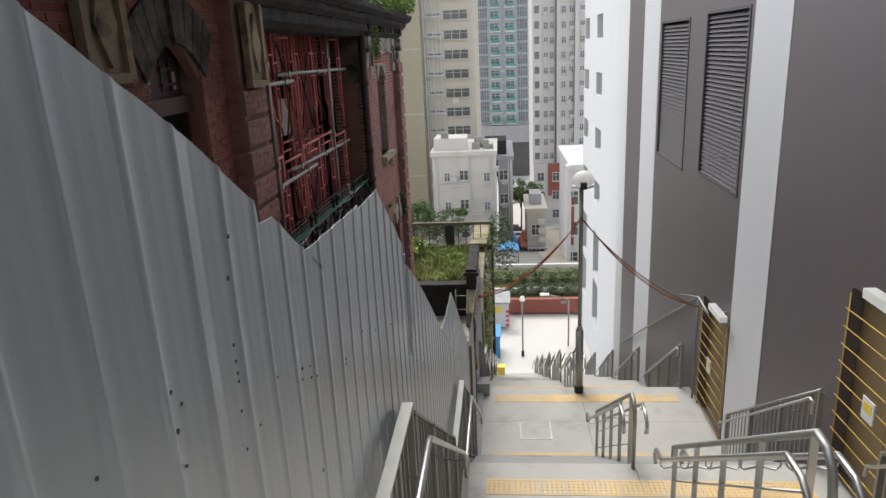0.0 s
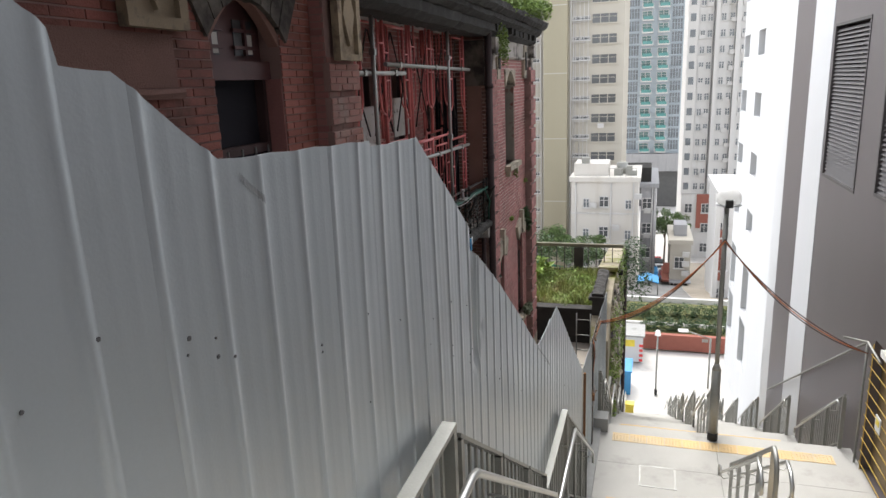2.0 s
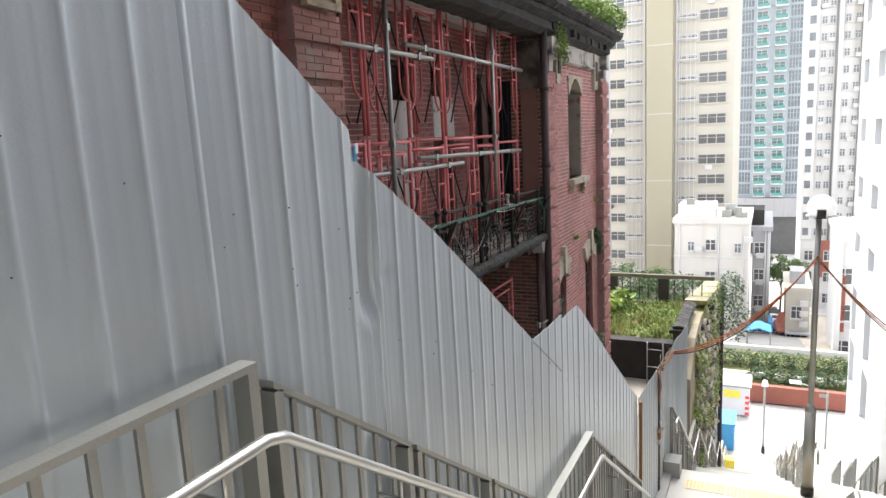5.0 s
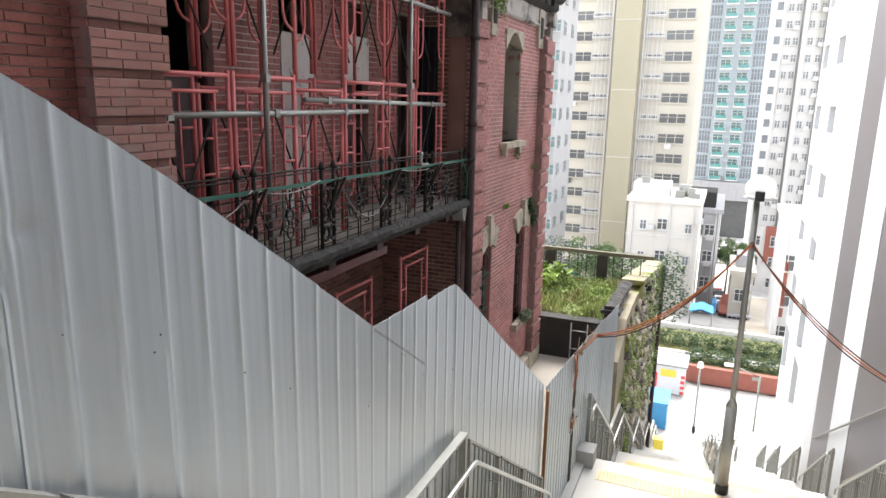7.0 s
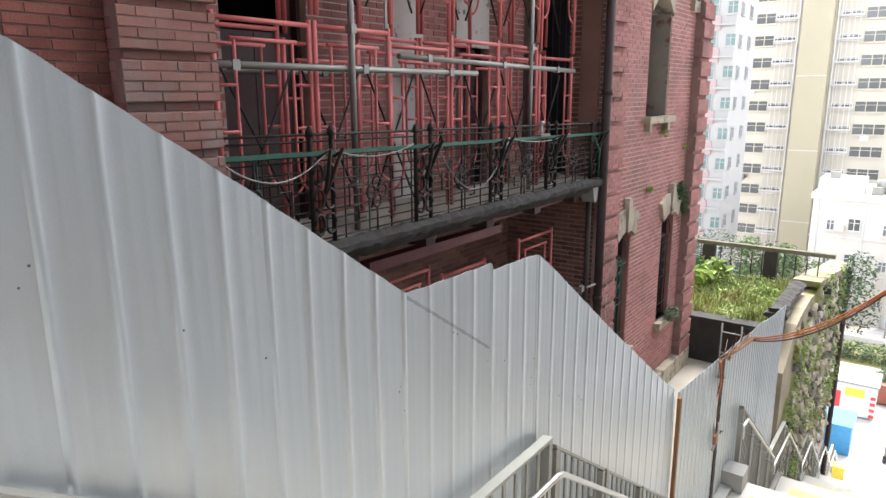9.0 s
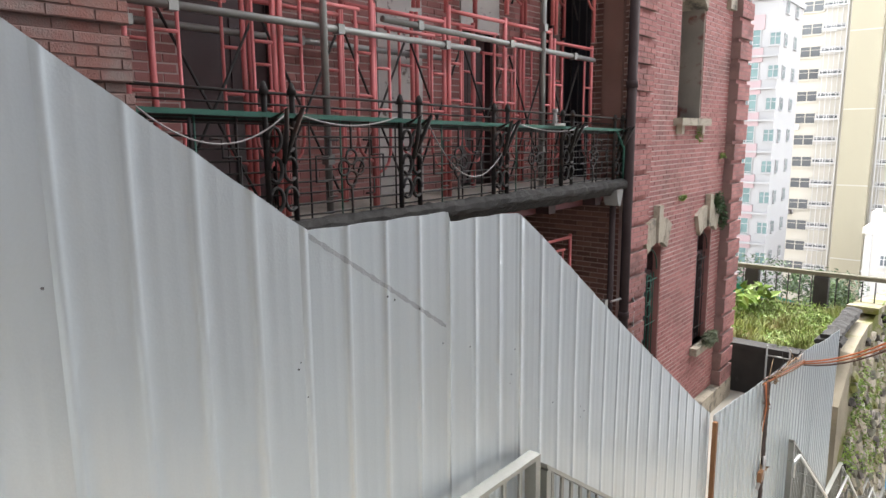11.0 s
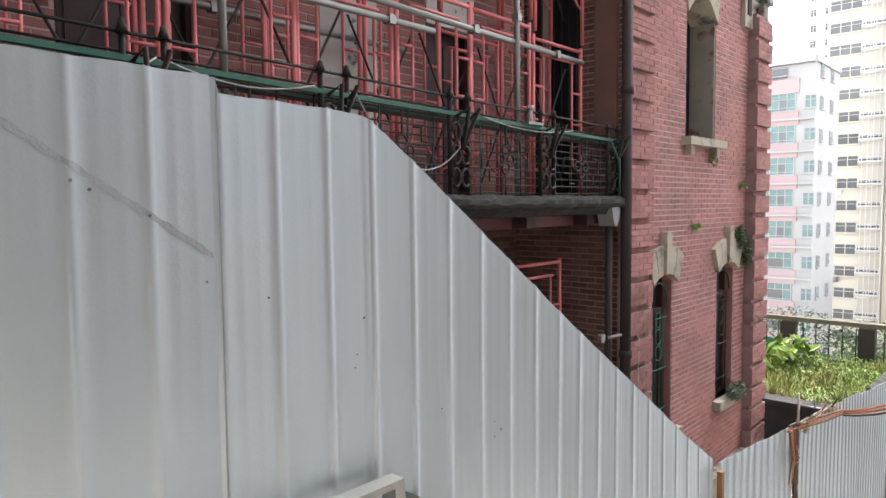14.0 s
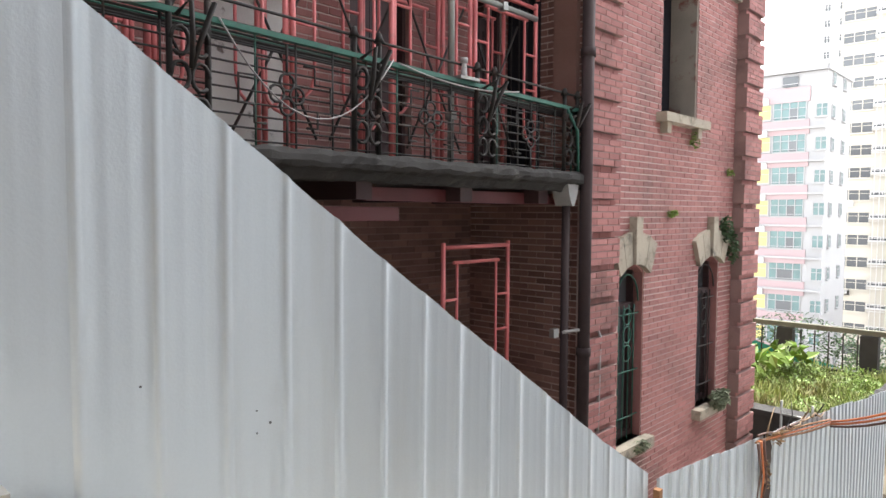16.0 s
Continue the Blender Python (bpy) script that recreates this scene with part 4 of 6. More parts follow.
for (a, b, c, d), iron in zip(wins_low, ("green", "iron")):
    grille_window(a, b, c, d, hb, iron)
    arched_stones(a, b, d, 0.12, hb)
    bm = bmesh.new()
    # soffit that rounds the head of the opening
    pts = [(a, d + 0.02)] + [(a + (b - a) * t / 10, d - 0.12 + 0.12 * math.sin(math.pi * t / 10)) for t in range(11)] + [(b, d + 0.02)]
    prism(bm, pts, "x", FX - 0.30, FX - 0.01)
    part("arch_soffit", bm, "brick", hb)
    part("window_sill", bm_box(FX - 0.30, FX + 0.12, a - 0.10, b + 0.10, c - 0.12, c), "stone", hb, "chipped stone sill")
a, b, c, d = win_up
part("window_sill", bm_box(FX - 0.44, FX + 0.13, a - 0.12, b + 0.12, c - 0.10, c), "stone", hb, "chipped stone sill")
for yy in (a + 0.02, b - 0.10):
    part("sill_bracket", bm_box(FX, FX + 0.09, yy - 0.04, yy + 0.06, c - 0.22, c - 0.10), "stone", hb)
part("reveal", bm_box(FX - 0.34, FX - 0.012, b - 0.03, b + 0.01, c, d), "reveal", hb, "flaking plastered window reveal")
# no real shutter: a near-black panel stands for the dark room inside
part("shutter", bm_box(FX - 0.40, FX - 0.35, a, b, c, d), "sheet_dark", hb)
bm = bmesh.new()
pts = [(a - 0.05, d + 0.03)] + [(a + (b - a) * t / 10, d - 0.30 + 0.30 * math.sin(math.pi * t / 10)) for t in range(11)] + [(b + 0.05, d + 0.03)]
prism(bm, pts, "x", FX - 0.34, FX + 0.03)
part("arch_head", bm, "stone", hb)
for yq in (WY0 + 0.62, WY1 - 0.95):
    o = part("ornament", bm_box(FX, FX + 0.07, yq, yq + 0.30, 5.55, 6.25), "stone", hb, "carved stone bracket with a raised panel darkened to look sunk")
    # panel stands proud; the shade of a sunk one is put into its colour
    part("panel", bm_box(FX + 0.07, FX + 0.085, yq + 0.08, yq + 0.22, 5.72, 6.1), "soot_unlit", o)
# rain pipe in the corner, with hopper
dp = thing("rain_pipe", "dark cast-iron rain pipe with a hopper beside the wing", "pipe")
part("pipe", bm_tube([(FX + 0.07, 13.30, CY), (FX + 0.07, 13.30, EAVE)], 0.06, 10), "pipe", dp)
part("pipe", bm_tube([(FX - 0.05, 13.15, CY), (FX - 0.05, 13.15, 2.9)], 0.04, 8), "pipe", dp)
bm = bmesh.new()
prism(bm, [(13.0, 3.05), (13.2, 3.05), (13.16, 2.90), (13.12, 2.82), (13.08, 2.82), (13.04, 2.90)], "x", FX - 0.12, FX + 0.06)
part("hopper", bm, "curb", dp, "pale stained hopper head")
for z in (0.2, 1.4, 4.2, 5.4):
    part("clip", bm_tube([(FX + 0.07, 13.30, z), (FX + 0.07, 13.30, z + 0.08)], 0.072, 10), "pipe", dp)
cd = thing("conduit", "white plastic conduit bent down the brick wall", "pipe")
part("run", bm_tube([(FX + 0.04, 13.0, 1.66), (FX + 0.06, 13.55, 1.64), (FX + 0.06, 13.62, 1.55), (FX + 0.06, 13.60, 0.6)], 0.016, 8), "wire", cd)
part("junction_box", bm_box(FX - 0.02, FX + 0.03, 12.86, 12.94, 1.62, 1.70), "steel_dull", cd)

# left-hand front with an arched window, and the pier
GX = -3.20
win_left = (5.34, 6.15, 3.45, 6.12)
lw = wall_x("front_wall", -6.0, 6.62, CY, EAVE, GX, [win_left], hb, mat="mortar_dark")
brick_soup("bricks", brick_boxes(0.0, 6.62, 3.6, EAVE, GX, proud=0.007, holes=[win_left], high=0.046, joint=0.007), lw, 21, mat="brick_front")
# near-black pane: the unlit room behind the grille is put into its colour
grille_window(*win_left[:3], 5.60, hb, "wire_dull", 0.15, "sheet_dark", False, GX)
fan = part("fanlight", bm_box(GX - 0.22, GX - 0.16, *win_left[:2], 5.60, 6.12), "maroon_dark", hb, "dark red timber fanlight with two paned lights")
part("transom", bm_box(GX - 0.16, GX - 0.09, *win_left[:2], 5.60, 5.72), "maroon_dark", fan)
for yc in (5.54, 5.94):
    part("pane", bm_box(GX - 0.16, GX - 0.152, yc - 0.11, yc + 0.11, 5.76, 5.99), "glass", fan)
    for zz in (5.80, 5.91):
        part("light_bar", bm_box(GX - 0.152, GX - 0.13, yc - 0.14, yc + 0.14, zz, zz + 0.022), "maroon_dark", fan)
    part("light_bar", bm_box(GX - 0.152, GX - 0.13, yc - 0.012, yc + 0.012, 5.76, 5.99), "maroon_dark", fan)
    # pale patch painted on the pane for its reflection
    part("pane_reflection", bm_box(GX - 0.151, GX - 0.149, yc + 0.02, yc + 0.10, 5.77, 5.90), "plaster", fan)
bm = bmesh.new()
a, b, d = win_left[0], win_left[1], win_left[3]
pts = [(a, d + 0.02)] + [(a + (b - a) * t / 10, d - 0.30 + 0.29 * math.sin(math.pi * t / 10)) for t in range(11)] + [(b, d + 0.02)]
prism(bm, pts, "x", GX - 0.09, GX - 0.01)
part("arch_soffit", bm, "brick_dark", hb)
arched_stones(5.34, 6.15, 6.10, 0.26, hb, n=9, tall=0.34, mat="stone_dark", deep=0.03, face=GX)
part("sooty_band", bm_box(GX, GX + 0.02, 2.5, 4.98, 5.56, 5.84), "brick_dark", hb, "darker brick panel of the front wall under the eaves")
part("string_ledge", rough_beam([(GX, 5.50), (GX + 0.04, 5.50), (GX + 0.055, 5.53), (GX + 0.05, 5.555), (GX, 5.555)], 2.5, 5.0, 0.004, 19), "brick_dark", hb)
for yq in (4.59,):
    o = part("ornament", bm_box(GX + 0.021, GX + 0.05, yq, yq + 0.47, 5.86, 6.44), "ornament", hb, "carved tan stone panel with a raised diamond")
    for aa in ((yq, yq + 0.07, 5.86, 6.44), (yq + 0.40, yq + 0.47, 5.86, 6.44), (yq + 0.07, yq + 0.40, 5.86, 5.92)):
        part("border", bm_box(GX + 0.05, GX + 0.085, *aa), "ornament", o)
    bm = bmesh.new()
    prism(bm, [(yq + 0.235, 5.95), (yq + 0.36, 6.20), (yq + 0.235, 6.44), (yq + 0.11, 6.20)], "x", GX + 0.05, GX + 0.08)
    part("diamond", bm, "ornament", o)
PX = -3.08
pier = part("pier", bm_box(FX - 0.4, PX, 6.63, 7.14, CY, EAVE), "mortar_dark", hb)
z = CY
q = []
while z < 5.7:
    part("band", bm_box(PX - 0.02, PX + 0.035, 6.60, 7.16, z, z + 0.208), "mortar_dark", pier)
    q += brick_boxes(6.60, 7.16, z + 0.002, z + 0.206, PX + 0.035, proud=0.006, high=0.046, joint=0.006)
    q += brick_boxes(6.63, 7.14, z + 0.212, z + 0.256, PX, proud=0.006, high=0.044)
    z += 0.260
brick_soup("bricks", q, pier, 31, mat="brick_grey")
pier_ft = brick_boxes(FX, PX, CY, EAVE, -6.63, proud=0.006, high=0.046, joint=0.006)
brick_soup("bricks", pier_ft, pier, 32, turn=Matrix(((0, 1, 0, 0), (-1, 0, 0, 0), (0, 0, 1, 0), (0, 0, 0, 1))))
o = part("ornament", bm_box(PX + 0.035, PX + 0.06, 6.70, 7.12, 5.73, 6.42), "ornament", pier, "carved tan stone panel with a raised diamond")
for aa in ((6.70, 6.77, 5.73, 6.42), (7.05, 7.12, 5.73, 6.42), (6.77, 7.05, 5.73, 5.78)):
    part("border", bm_box(PX + 0.06, PX + 0.095, *aa), "ornament", o)
bm = bmesh.new()
prism(bm, [(6.91, 5.84), (7.02, 6.08), (6.91, 6.34), (6.80, 6.08)], "x", PX + 0.06, PX + 0.09)
part("diamond", bm, "ornament", o)

# recess behind the balcony: a shallow loggia above, a deeper one below
BX, LX = -4.35, -4.85
doors = [(8.15, 9.05, 3.12, 5.75), (10.08, 10.70, 3.12, 5.75), (11.31, 12.01, 3.12, 5.75), (12.88, 13.36, 3.12, 5.75)]
bw = wall_x("recess_wall", 6.63, WY0, 3.125, EAVE, BX, doors, hb, thick=0.3)
brick_soup("bricks", brick_boxes(7.0, WY0, 3.13, EAVE, BX, holes=doors), bw, 41)
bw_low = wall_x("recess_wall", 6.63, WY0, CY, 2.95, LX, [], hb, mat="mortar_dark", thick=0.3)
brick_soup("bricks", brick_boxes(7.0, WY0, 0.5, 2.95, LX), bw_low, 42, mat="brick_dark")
for y0, y1, z0, z1 in doors:
    for yy in (y0 + 0.002, y1 - 0.042):
        part("door_jamb", bm_box(BX - 0.16, BX - 0.08, yy, yy + 0.04, z0, z1), "darkwood", hb)
    # leaves added so the openings show a dim interior's tone, not pure black
    if y0 < 10 or y0 > 11:
        mid = (y0 + y1) / 2
        for ya, yb in ((y0 + 0.044, mid - 0.004), (mid + 0.004, y1 - 0.044)):
            leaf = part("door_leaf", bm_box(BX - 0.20, BX - 0.165, ya, yb, z0 + 0.01, 4.75), "leafwood", hb, "dark panelled leaf added for the tone of a dim doorway")
            for za, zb in ((z0 + 0.15, z0 + 0.75), (z0 + 0.90, 4.62)):
                part("panel", bm_box(BX - 0.165, BX - 0.150, ya + 0.06, yb - 0.06, za, zb), "leafwood", leaf)
    part("door_head", bm_box(BX - 0.16, BX - 0.08, y0 + 0.044, y1 - 0.044, z1 - 0.05, z1 - 0.002), "darkwood", hb)
# near-black surfaces put the darkness of the unlit rooms into their colour
part("interior_wall", bm_box(BX - 3.0, BX - 2.9, -6.0, WY1 - 0.41, CY, EAVE), "soot_unlit", hb)
part("floor_slab", bm_box(BX - 2.9, BX - 0.31, -6.0, WY1 - 0.41, 2.96, 3.12), "soot_unlit", hb)
part("front_end_wall", bm_box(-9.5, FX - 0.451, -6.4, -6.0, CY, EAVE), "soot_unlit", hb)
for y0, y1, z0, z1 in ((10.085, 10.695, 3.13, 5.25), (11.315, 12.005, 4.76, 5.33)):
    part("plaster_panel", bm_box(BX - 0.06, BX + 0.015, y0, y1, z0, z1), "plaster", hb, "pale flaking panel boarding up a doorway")
# pale ceiling and added floor topping bounce light into the dark recess
part("ceiling", bm_box(BX - 3.0, FX, 7.20, WY0, EAVE - 0.12, EAVE - 0.01), "plaster", hb)
part("bounce_floor", bm_box(BX + 0.004, FX - 0.06, 7.22, 13.30, 3.1205, 3.128), "yard", hb)
part("roof", bm_box(-12.0, FX - 0.02, -6.0, WY1, EAVE, EAVE + 0.25), "soot_unlit", hb)
# flat panel on the solid wall, its near-black imitating an unlit doorway
part("unlit_doorway", bm_box(-4.33, -3.93, WY0 - 0.03, WY0 - 0.012, 3.13, 5.6), "sheet_dark", hb, "near-black panel standing for an unlit doorway in the side wall")
for k in range(4):
    part("door_bar", bm_tube([(-4.27 + 0.10 * k, WY0 - 0.05, 3.13), (-4.27 + 0.10 * k, WY0 - 0.05, 5.6)], 0.008, 5), "iron", hb)
slab = part("balcony_slab", bm_box(LX, FX + 0.0, 7.20, 13.38, 2.97, 3.12), "soot_unlit", hb, "blackened balcony slab with a moulded edge")
part("edge_moulding", rough_beam([(FX - 0.02, 2.95), (FX + 0.0, 2.96), (FX + 0.03, 3.01), (FX + 0.085, 3.03), (FX + 0.10, 3.06), (FX + 0.095, 3.10), (FX + 0.04, 3.135), (FX - 0.02, 3.14)], 7.22, 13.22, 0.009, 5, 0.07), "soot_unlit", slab)
for k in range(6):
    y = 7.6 + 1.05 * k
    part("joist", bm_box(LX, FX - 0.1, y - 0.07, y + 0.07, 2.84, 2.97), "darkwood", slab)
part("beam", bm_box(FX - 0.36, FX - 0.26, 10.90, 13.3, 2.835, 2.935), "maroon", slab, "dull red steel beam")
part("beam", bm_box(FX - 0.36, FX - 0.24, 9.0, 11.2, 2.69, 2.79), "maroon", slab, "dull red steel beam")
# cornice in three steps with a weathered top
# eaves out of view, added to keep skylight off the front wall
part("shade_eaves", rough_beam([(FX - 0.3, 6.455), (FX + 0.30, 6.455), (FX + 0.52, 6.60), (FX + 0.72, 6.68), (FX + 0.72, 6.80), (FX - 0.3, 6.84)], -6.0, 7.19, 0.012, 11, 0.3), "soot_unlit", hb, "heavy dark eaves added out of view to shade the front wall")
co = part("cornice", rough_beam([(FX - 0.3, 6.26), (FX + 0.06, 6.26), (FX + 0.16, 6.34), (FX + 0.16, 6.46), (FX - 0.3, 6.46)], 7.2, WY1 + 0.10, 0.010, 6), "soot_unlit", hb, "heavy dark cornice grown over with weeds")
part("cornice_step", rough_beam([(FX - 0.3, 6.464), (FX + 0.18, 6.464), (FX + 0.27, 6.53), (FX + 0.27, 6.60), (FX - 0.3, 6.60)], 7.2, WY1 + 0.22, 0.012, 7), "soot_unlit", co)
part("cornice_step", rough_beam([(FX - 0.3, 6.604), (FX + 0.30, 6.604), (FX + 0.39, 6.68), (FX + 0.40, 6.76), (FX + 0.20, 6.82), (FX - 0.3, 6.84)], 7.2, WY1 + 0.40, 0.018, 8), "soot_unlit", co)
part("frieze", rough_beam([(FX - 0.05, 5.98), (FX + 0.035, 5.98), (FX + 0.04, 6.258), (FX - 0.05, 6.258)], WY0 + 0.02, WY1 - 0.02, 0.006, 14), "frieze", hb, "stained pale stone frieze under the cornice")
part("frieze_ledge", rough_beam([(FX, 5.92), (FX + 0.05, 5.93), (FX + 0.075, 5.955), (FX + 0.07, 5.978), (FX, 5.978)], WY0 + 0.02, WY1 - 0.02, 0.008, 15), "frieze", hb)
for k, (yb, wb_) in enumerate(((WY0 + 0.04, 0.26), (WY1 - 0.34, 0.30))):
    part("bracket", bm_box(FX + 0.04, FX + 0.17, yb, yb + wb_, 5.98, 6.25), "frieze", co)
    part("bracket", bm_box(FX + 0.04, FX + 0.11, yb + 0.03, yb + wb_ - 0.03, 5.72, 5.98), "frieze", co)
# capital and shaft in darker stone and brick, imitating the recess corner's shade
part("corner_capital", bm_box(FX - 0.40, FX - 0.02, WY0 - 0.09, WY0 - 0.004, 5.45, 6.2), "stone_dark", hb, "weathered stone capital with the corner's shade in its colour")
part("corner_shaft", bm_box(FX - 0.34, FX - 0.08, WY0 - 0.07, WY0 - 0.004, 3.6, 5.45), "brick_dark", hb)
for k in range(8):
    y = WY0 + 0.12 + k * 0.53 + rnd.uniform(-0.10, 0.10)
    part("dentil", bm_box(FX + 0.13, FX + rnd.uniform(0.18, 0.24), y, y + rnd.uniform(0.10, 0.2), 6.35, 6.46), "soot_unlit", co)

# balcony railing: green rail, iron bars, paired scroll posts
br = thing("balcony_railing", "ornate green and black cast-iron balcony railing, rusted and broken", "railing")
RX, RZ0 = FX - 0.02, 3.12


def rail_z(y):
    """The head of the old railing, which has sunk towards the wing."""
    return 3.85 - 0.021 * (y - 7.2)


def rail_line(dx, dz, r, mat, name, share=1.0):
    """A rod along the railing; share is its height between slab and head."""
    pts = [(RX + dx, y, RZ0 + (rail_z(y) - RZ0) * share + dz) for y in (7.21, 8.6, 10.0, 11.4, 12.6, 13.36)]
    part(name, bm_tube(pts, r, 5), mat, br)


bm = bmesh.new()
prism(bm, [(7.21, rail_z(7.21) - 0.03), (7.21, rail_z(7.21)), (13.36, rail_z(13.36)), (13.36, rail_z(13.36) - 0.03)], "x", RX - 0.01, RX + 0.04)
part("top_bar", bm, "green", br, "flat green-painted rail")
for k in range(5):
    rail_line(-0.03 - 0.035 * k, -0.035 - 0.004 * k, 0.008, "green" if k == 1 else "iron", "rod")
rail_line(0.0, 0.12, 0.010, "iron", "upper_rod")
rail_line(-0.16, 0.06, 0.008, "iron", "upper_rod")
for k in range(9):
    rail_line(0.0, 0.0, 0.0065, "iron", "bar", 0.06 + 0.105 * k)
for k in range(22):
    y = 7.40 + k * 0.275
    part("baluster", bm_tube([(RX, y, RZ0), (RX, y, rail_z(y) - 0.03)], 0.007, 5), "green" if k % 4 == 1 else "iron", br)
bm = bmesh.new()
for s in (-1, 1):
    tube(bm, [(0, s * 0.085, 0), (0, s * 0.085, 0.64), (0, s * 0.085, 0.80)], 0.013, 6)
    tube(bm, [(0, s * 0.085, 0.74), (0, s * 0.085, 0.78), (0, s * 0.085, 0.81)], 0.026, 8, r_end=0.006)
    for c0 in (0.15, 0.32, 0.49):
        tube(bm, [(0.01, s * (0.045 + 0.04 * math.cos(t * 0.55)), c0 + 0.07 * math.sin(t * 0.55)) for t in range(11)], 0.010, 5)
    tube(bm, [(0.03, s * 0.07, 0.60), (0.10, s * 0.05, 0.66), (0.06, s * 0.02, 0.50), (0.02, 0, 0.36)], 0.012, 5)
scroll_post = finish("scroll_post", bm, "iron")
bm = bmesh.new()
for k in range(4):
    a = k * math.pi / 2
    tube(bm, [(0.0, 0.07 * math.cos(a) + 0.05 * math.cos(t * 0.63), 0.32 + 0.07 * math.sin(a) + 0.05 * math.sin(t * 0.63)) for t in range(11)], 0.009, 5)
tube(bm, [(0, 0, 0.02), (0, 0, 0.2)], 0.009, 5)
tube(bm, [(0, 0, 0.44), (0, 0, 0.61)], 0.009, 5)
for s in (-1, 1):
    tube(bm, [(0, s * 0.14, 0.14), (0, s * 0.22, 0.14), (0, s * 0.22, 0.24), (0, s * 0.32, 0.24), (0, s * 0.32, 0.40), (0, s * 0.20, 0.40), (0, s * 0.20, 0.5), (0, s * 0.12, 0.5)], 0.008, 5)
rosette = finish("rosette", bm, "iron")
for k in range(5):
    y = 8.25 + k * 1.22
    tall = (rail_z(y) - RZ0) / 0.64
    piece("scroll_post", scroll_post, br, pose(RX + 0.02, y, RZ0) @ Matrix.Diagonal((1.6, 1.25, tall, 1)))
    piece("rosette", rosette, br, pose(RX + 0.012, y - 0.61, RZ0) @ Matrix.Diagonal((1, 1, tall, 1)))
part("stay", bm_tube([(RX + 0.02, 13.05, rail_z(13.05)), (RX + 0.10, 13.12, 3.5), (RX + 0.06, 13.2, 3.3), (RX + 0.05, 13.22, 3.1)], 0.014, 6), "green", br)
for ya, yb, d in ((7.32, 8.30, 0.20), (8.36, 9.30, 0.07), (9.63, 10.90, 0.47), (10.95, 12.30, 0.06)):
    c = thing("loose_wire", "pale loose wire looped from the balcony railing", "cable", "loose wires")
    part("run", bm_tube(sag((RX + 0.05, ya, rail_z(ya)), (RX + 0.05, yb, rail_z(yb) + 0.01), d), 0.0055, 5), "wire", c)
lt = thing("insulator", "small grey porcelain insulator bracket on the railing", "fitting")
IZ = rail_z(11.65)
part("body", bm_tube([(RX + 0.02, 11.65, IZ), (RX + 0.02, 11.65, IZ + 0.07), (RX + 0.02, 11.65, IZ + 0.16)], 0.03, 8, r_end=0.015), "wire", lt)
part("cap", bm_tube([(RX + 0.02, 11.65, IZ + 0.13), (RX + 0.02, 11.65, IZ + 0.17)], 0.03, 8), "wire", lt)
part("foot", bm_box(RX - 0.03, RX + 0.07, 11.56, 11.78, IZ, IZ + 0.025), "steel_dull", lt)


# ---- scaffolding on the balcony ----
def scaffold_frame(w, h):
    """A walk-through frame: two legs, a double head bar and inner braces with curved corners, along y."""
    ob = thing("scaffold_bay", "red-painted walk-through scaffold frame on the balcony", "scaffold", "red scaffold frames")
    for y in (0, w):
        part("leg", bm_tube([(0, y, 0), (0, y, h)], 0.021, 7), "redframe", ob)
    part("head_bar", bm_tube([(0, 0, h - 0.04), (0, w, h - 0.04)], 0.019, 7), "redframe", ob)
    part("second_bar", bm_tube([(0, 0.13, h - 0.17), (0, w - 0.13, h - 0.17)], 0.016, 7), "redframe", ob)
    for y, s in ((0, 1), (w, -1)):
        pts = [(0, y + s * 0.17, h - 0.17), (0, y + s * 0.17, 0.62), (0, y + s * 0.165, 0.52), (0, y + s * 0.14, 0.44), (0, y + s * 0.09, 0.39), (0, y + s * 0.01, 0.36)]
        part("brace", bm_tube(pts, 0.0125, 6), "redframe", ob)
        for z in (0.86, 1.18):
            part("tie", bm_tube([(0, y, z), (0, y + s * 0.17, z)], 0.013, 6), "redframe", ob)
    return ob


first = scaffold_frame(0.86, 1.66)
first.matrix_basis = pose(-3.72, 7.62, 3.12)
for lev in range(2):
    for k in range(6):
        for row, x in ((0, -3.72), (1, -4.14)):
            if (lev, k, row) == (0, 0, 0):
                continue
            copy_thing(first, pose(x + 0.02 * (k % 2), 7.62 + k * 0.90 + 0.03 * lev + 0.05 * row, 3.12 + lev * 1.70 - 0.10 * ((k + row) % 3 == 2), 0, 0, 0))
copy_thing(first, pose(-3.75, 11.80, CY + 1.84, 0, 0, 0))
for y0, z0 in ((11.80, CY + 0.15), (10.48, CY + 1.66), (10.48, CY), (9.38, CY + 1.80), (9.38, CY + 0.12)):
    copy_thing(first, pose(-3.95, y0, z0))
TUBES = [((-3.62, 7.3, 4.43), (-3.62, 10.65, 4.43)), ((-3.60, 9.40, 4.55), (-3.60, 12.85, 4.50)), ((-3.62, 7.3, 5.66), (-3.62, 9.9, 5.66)),
         ((-3.60, 9.2, 5.76), (-3.60, 13.0, 5.72)), ((-3.58, 8.80, 3.13), (-3.58, 8.80, 6.33)), ((-3.58, 11.70, 3.13), (-3.58, 11.70, 6.33)),
         ((-4.22, 7.3, 4.42), (-4.22, 10.9, 4.42))]
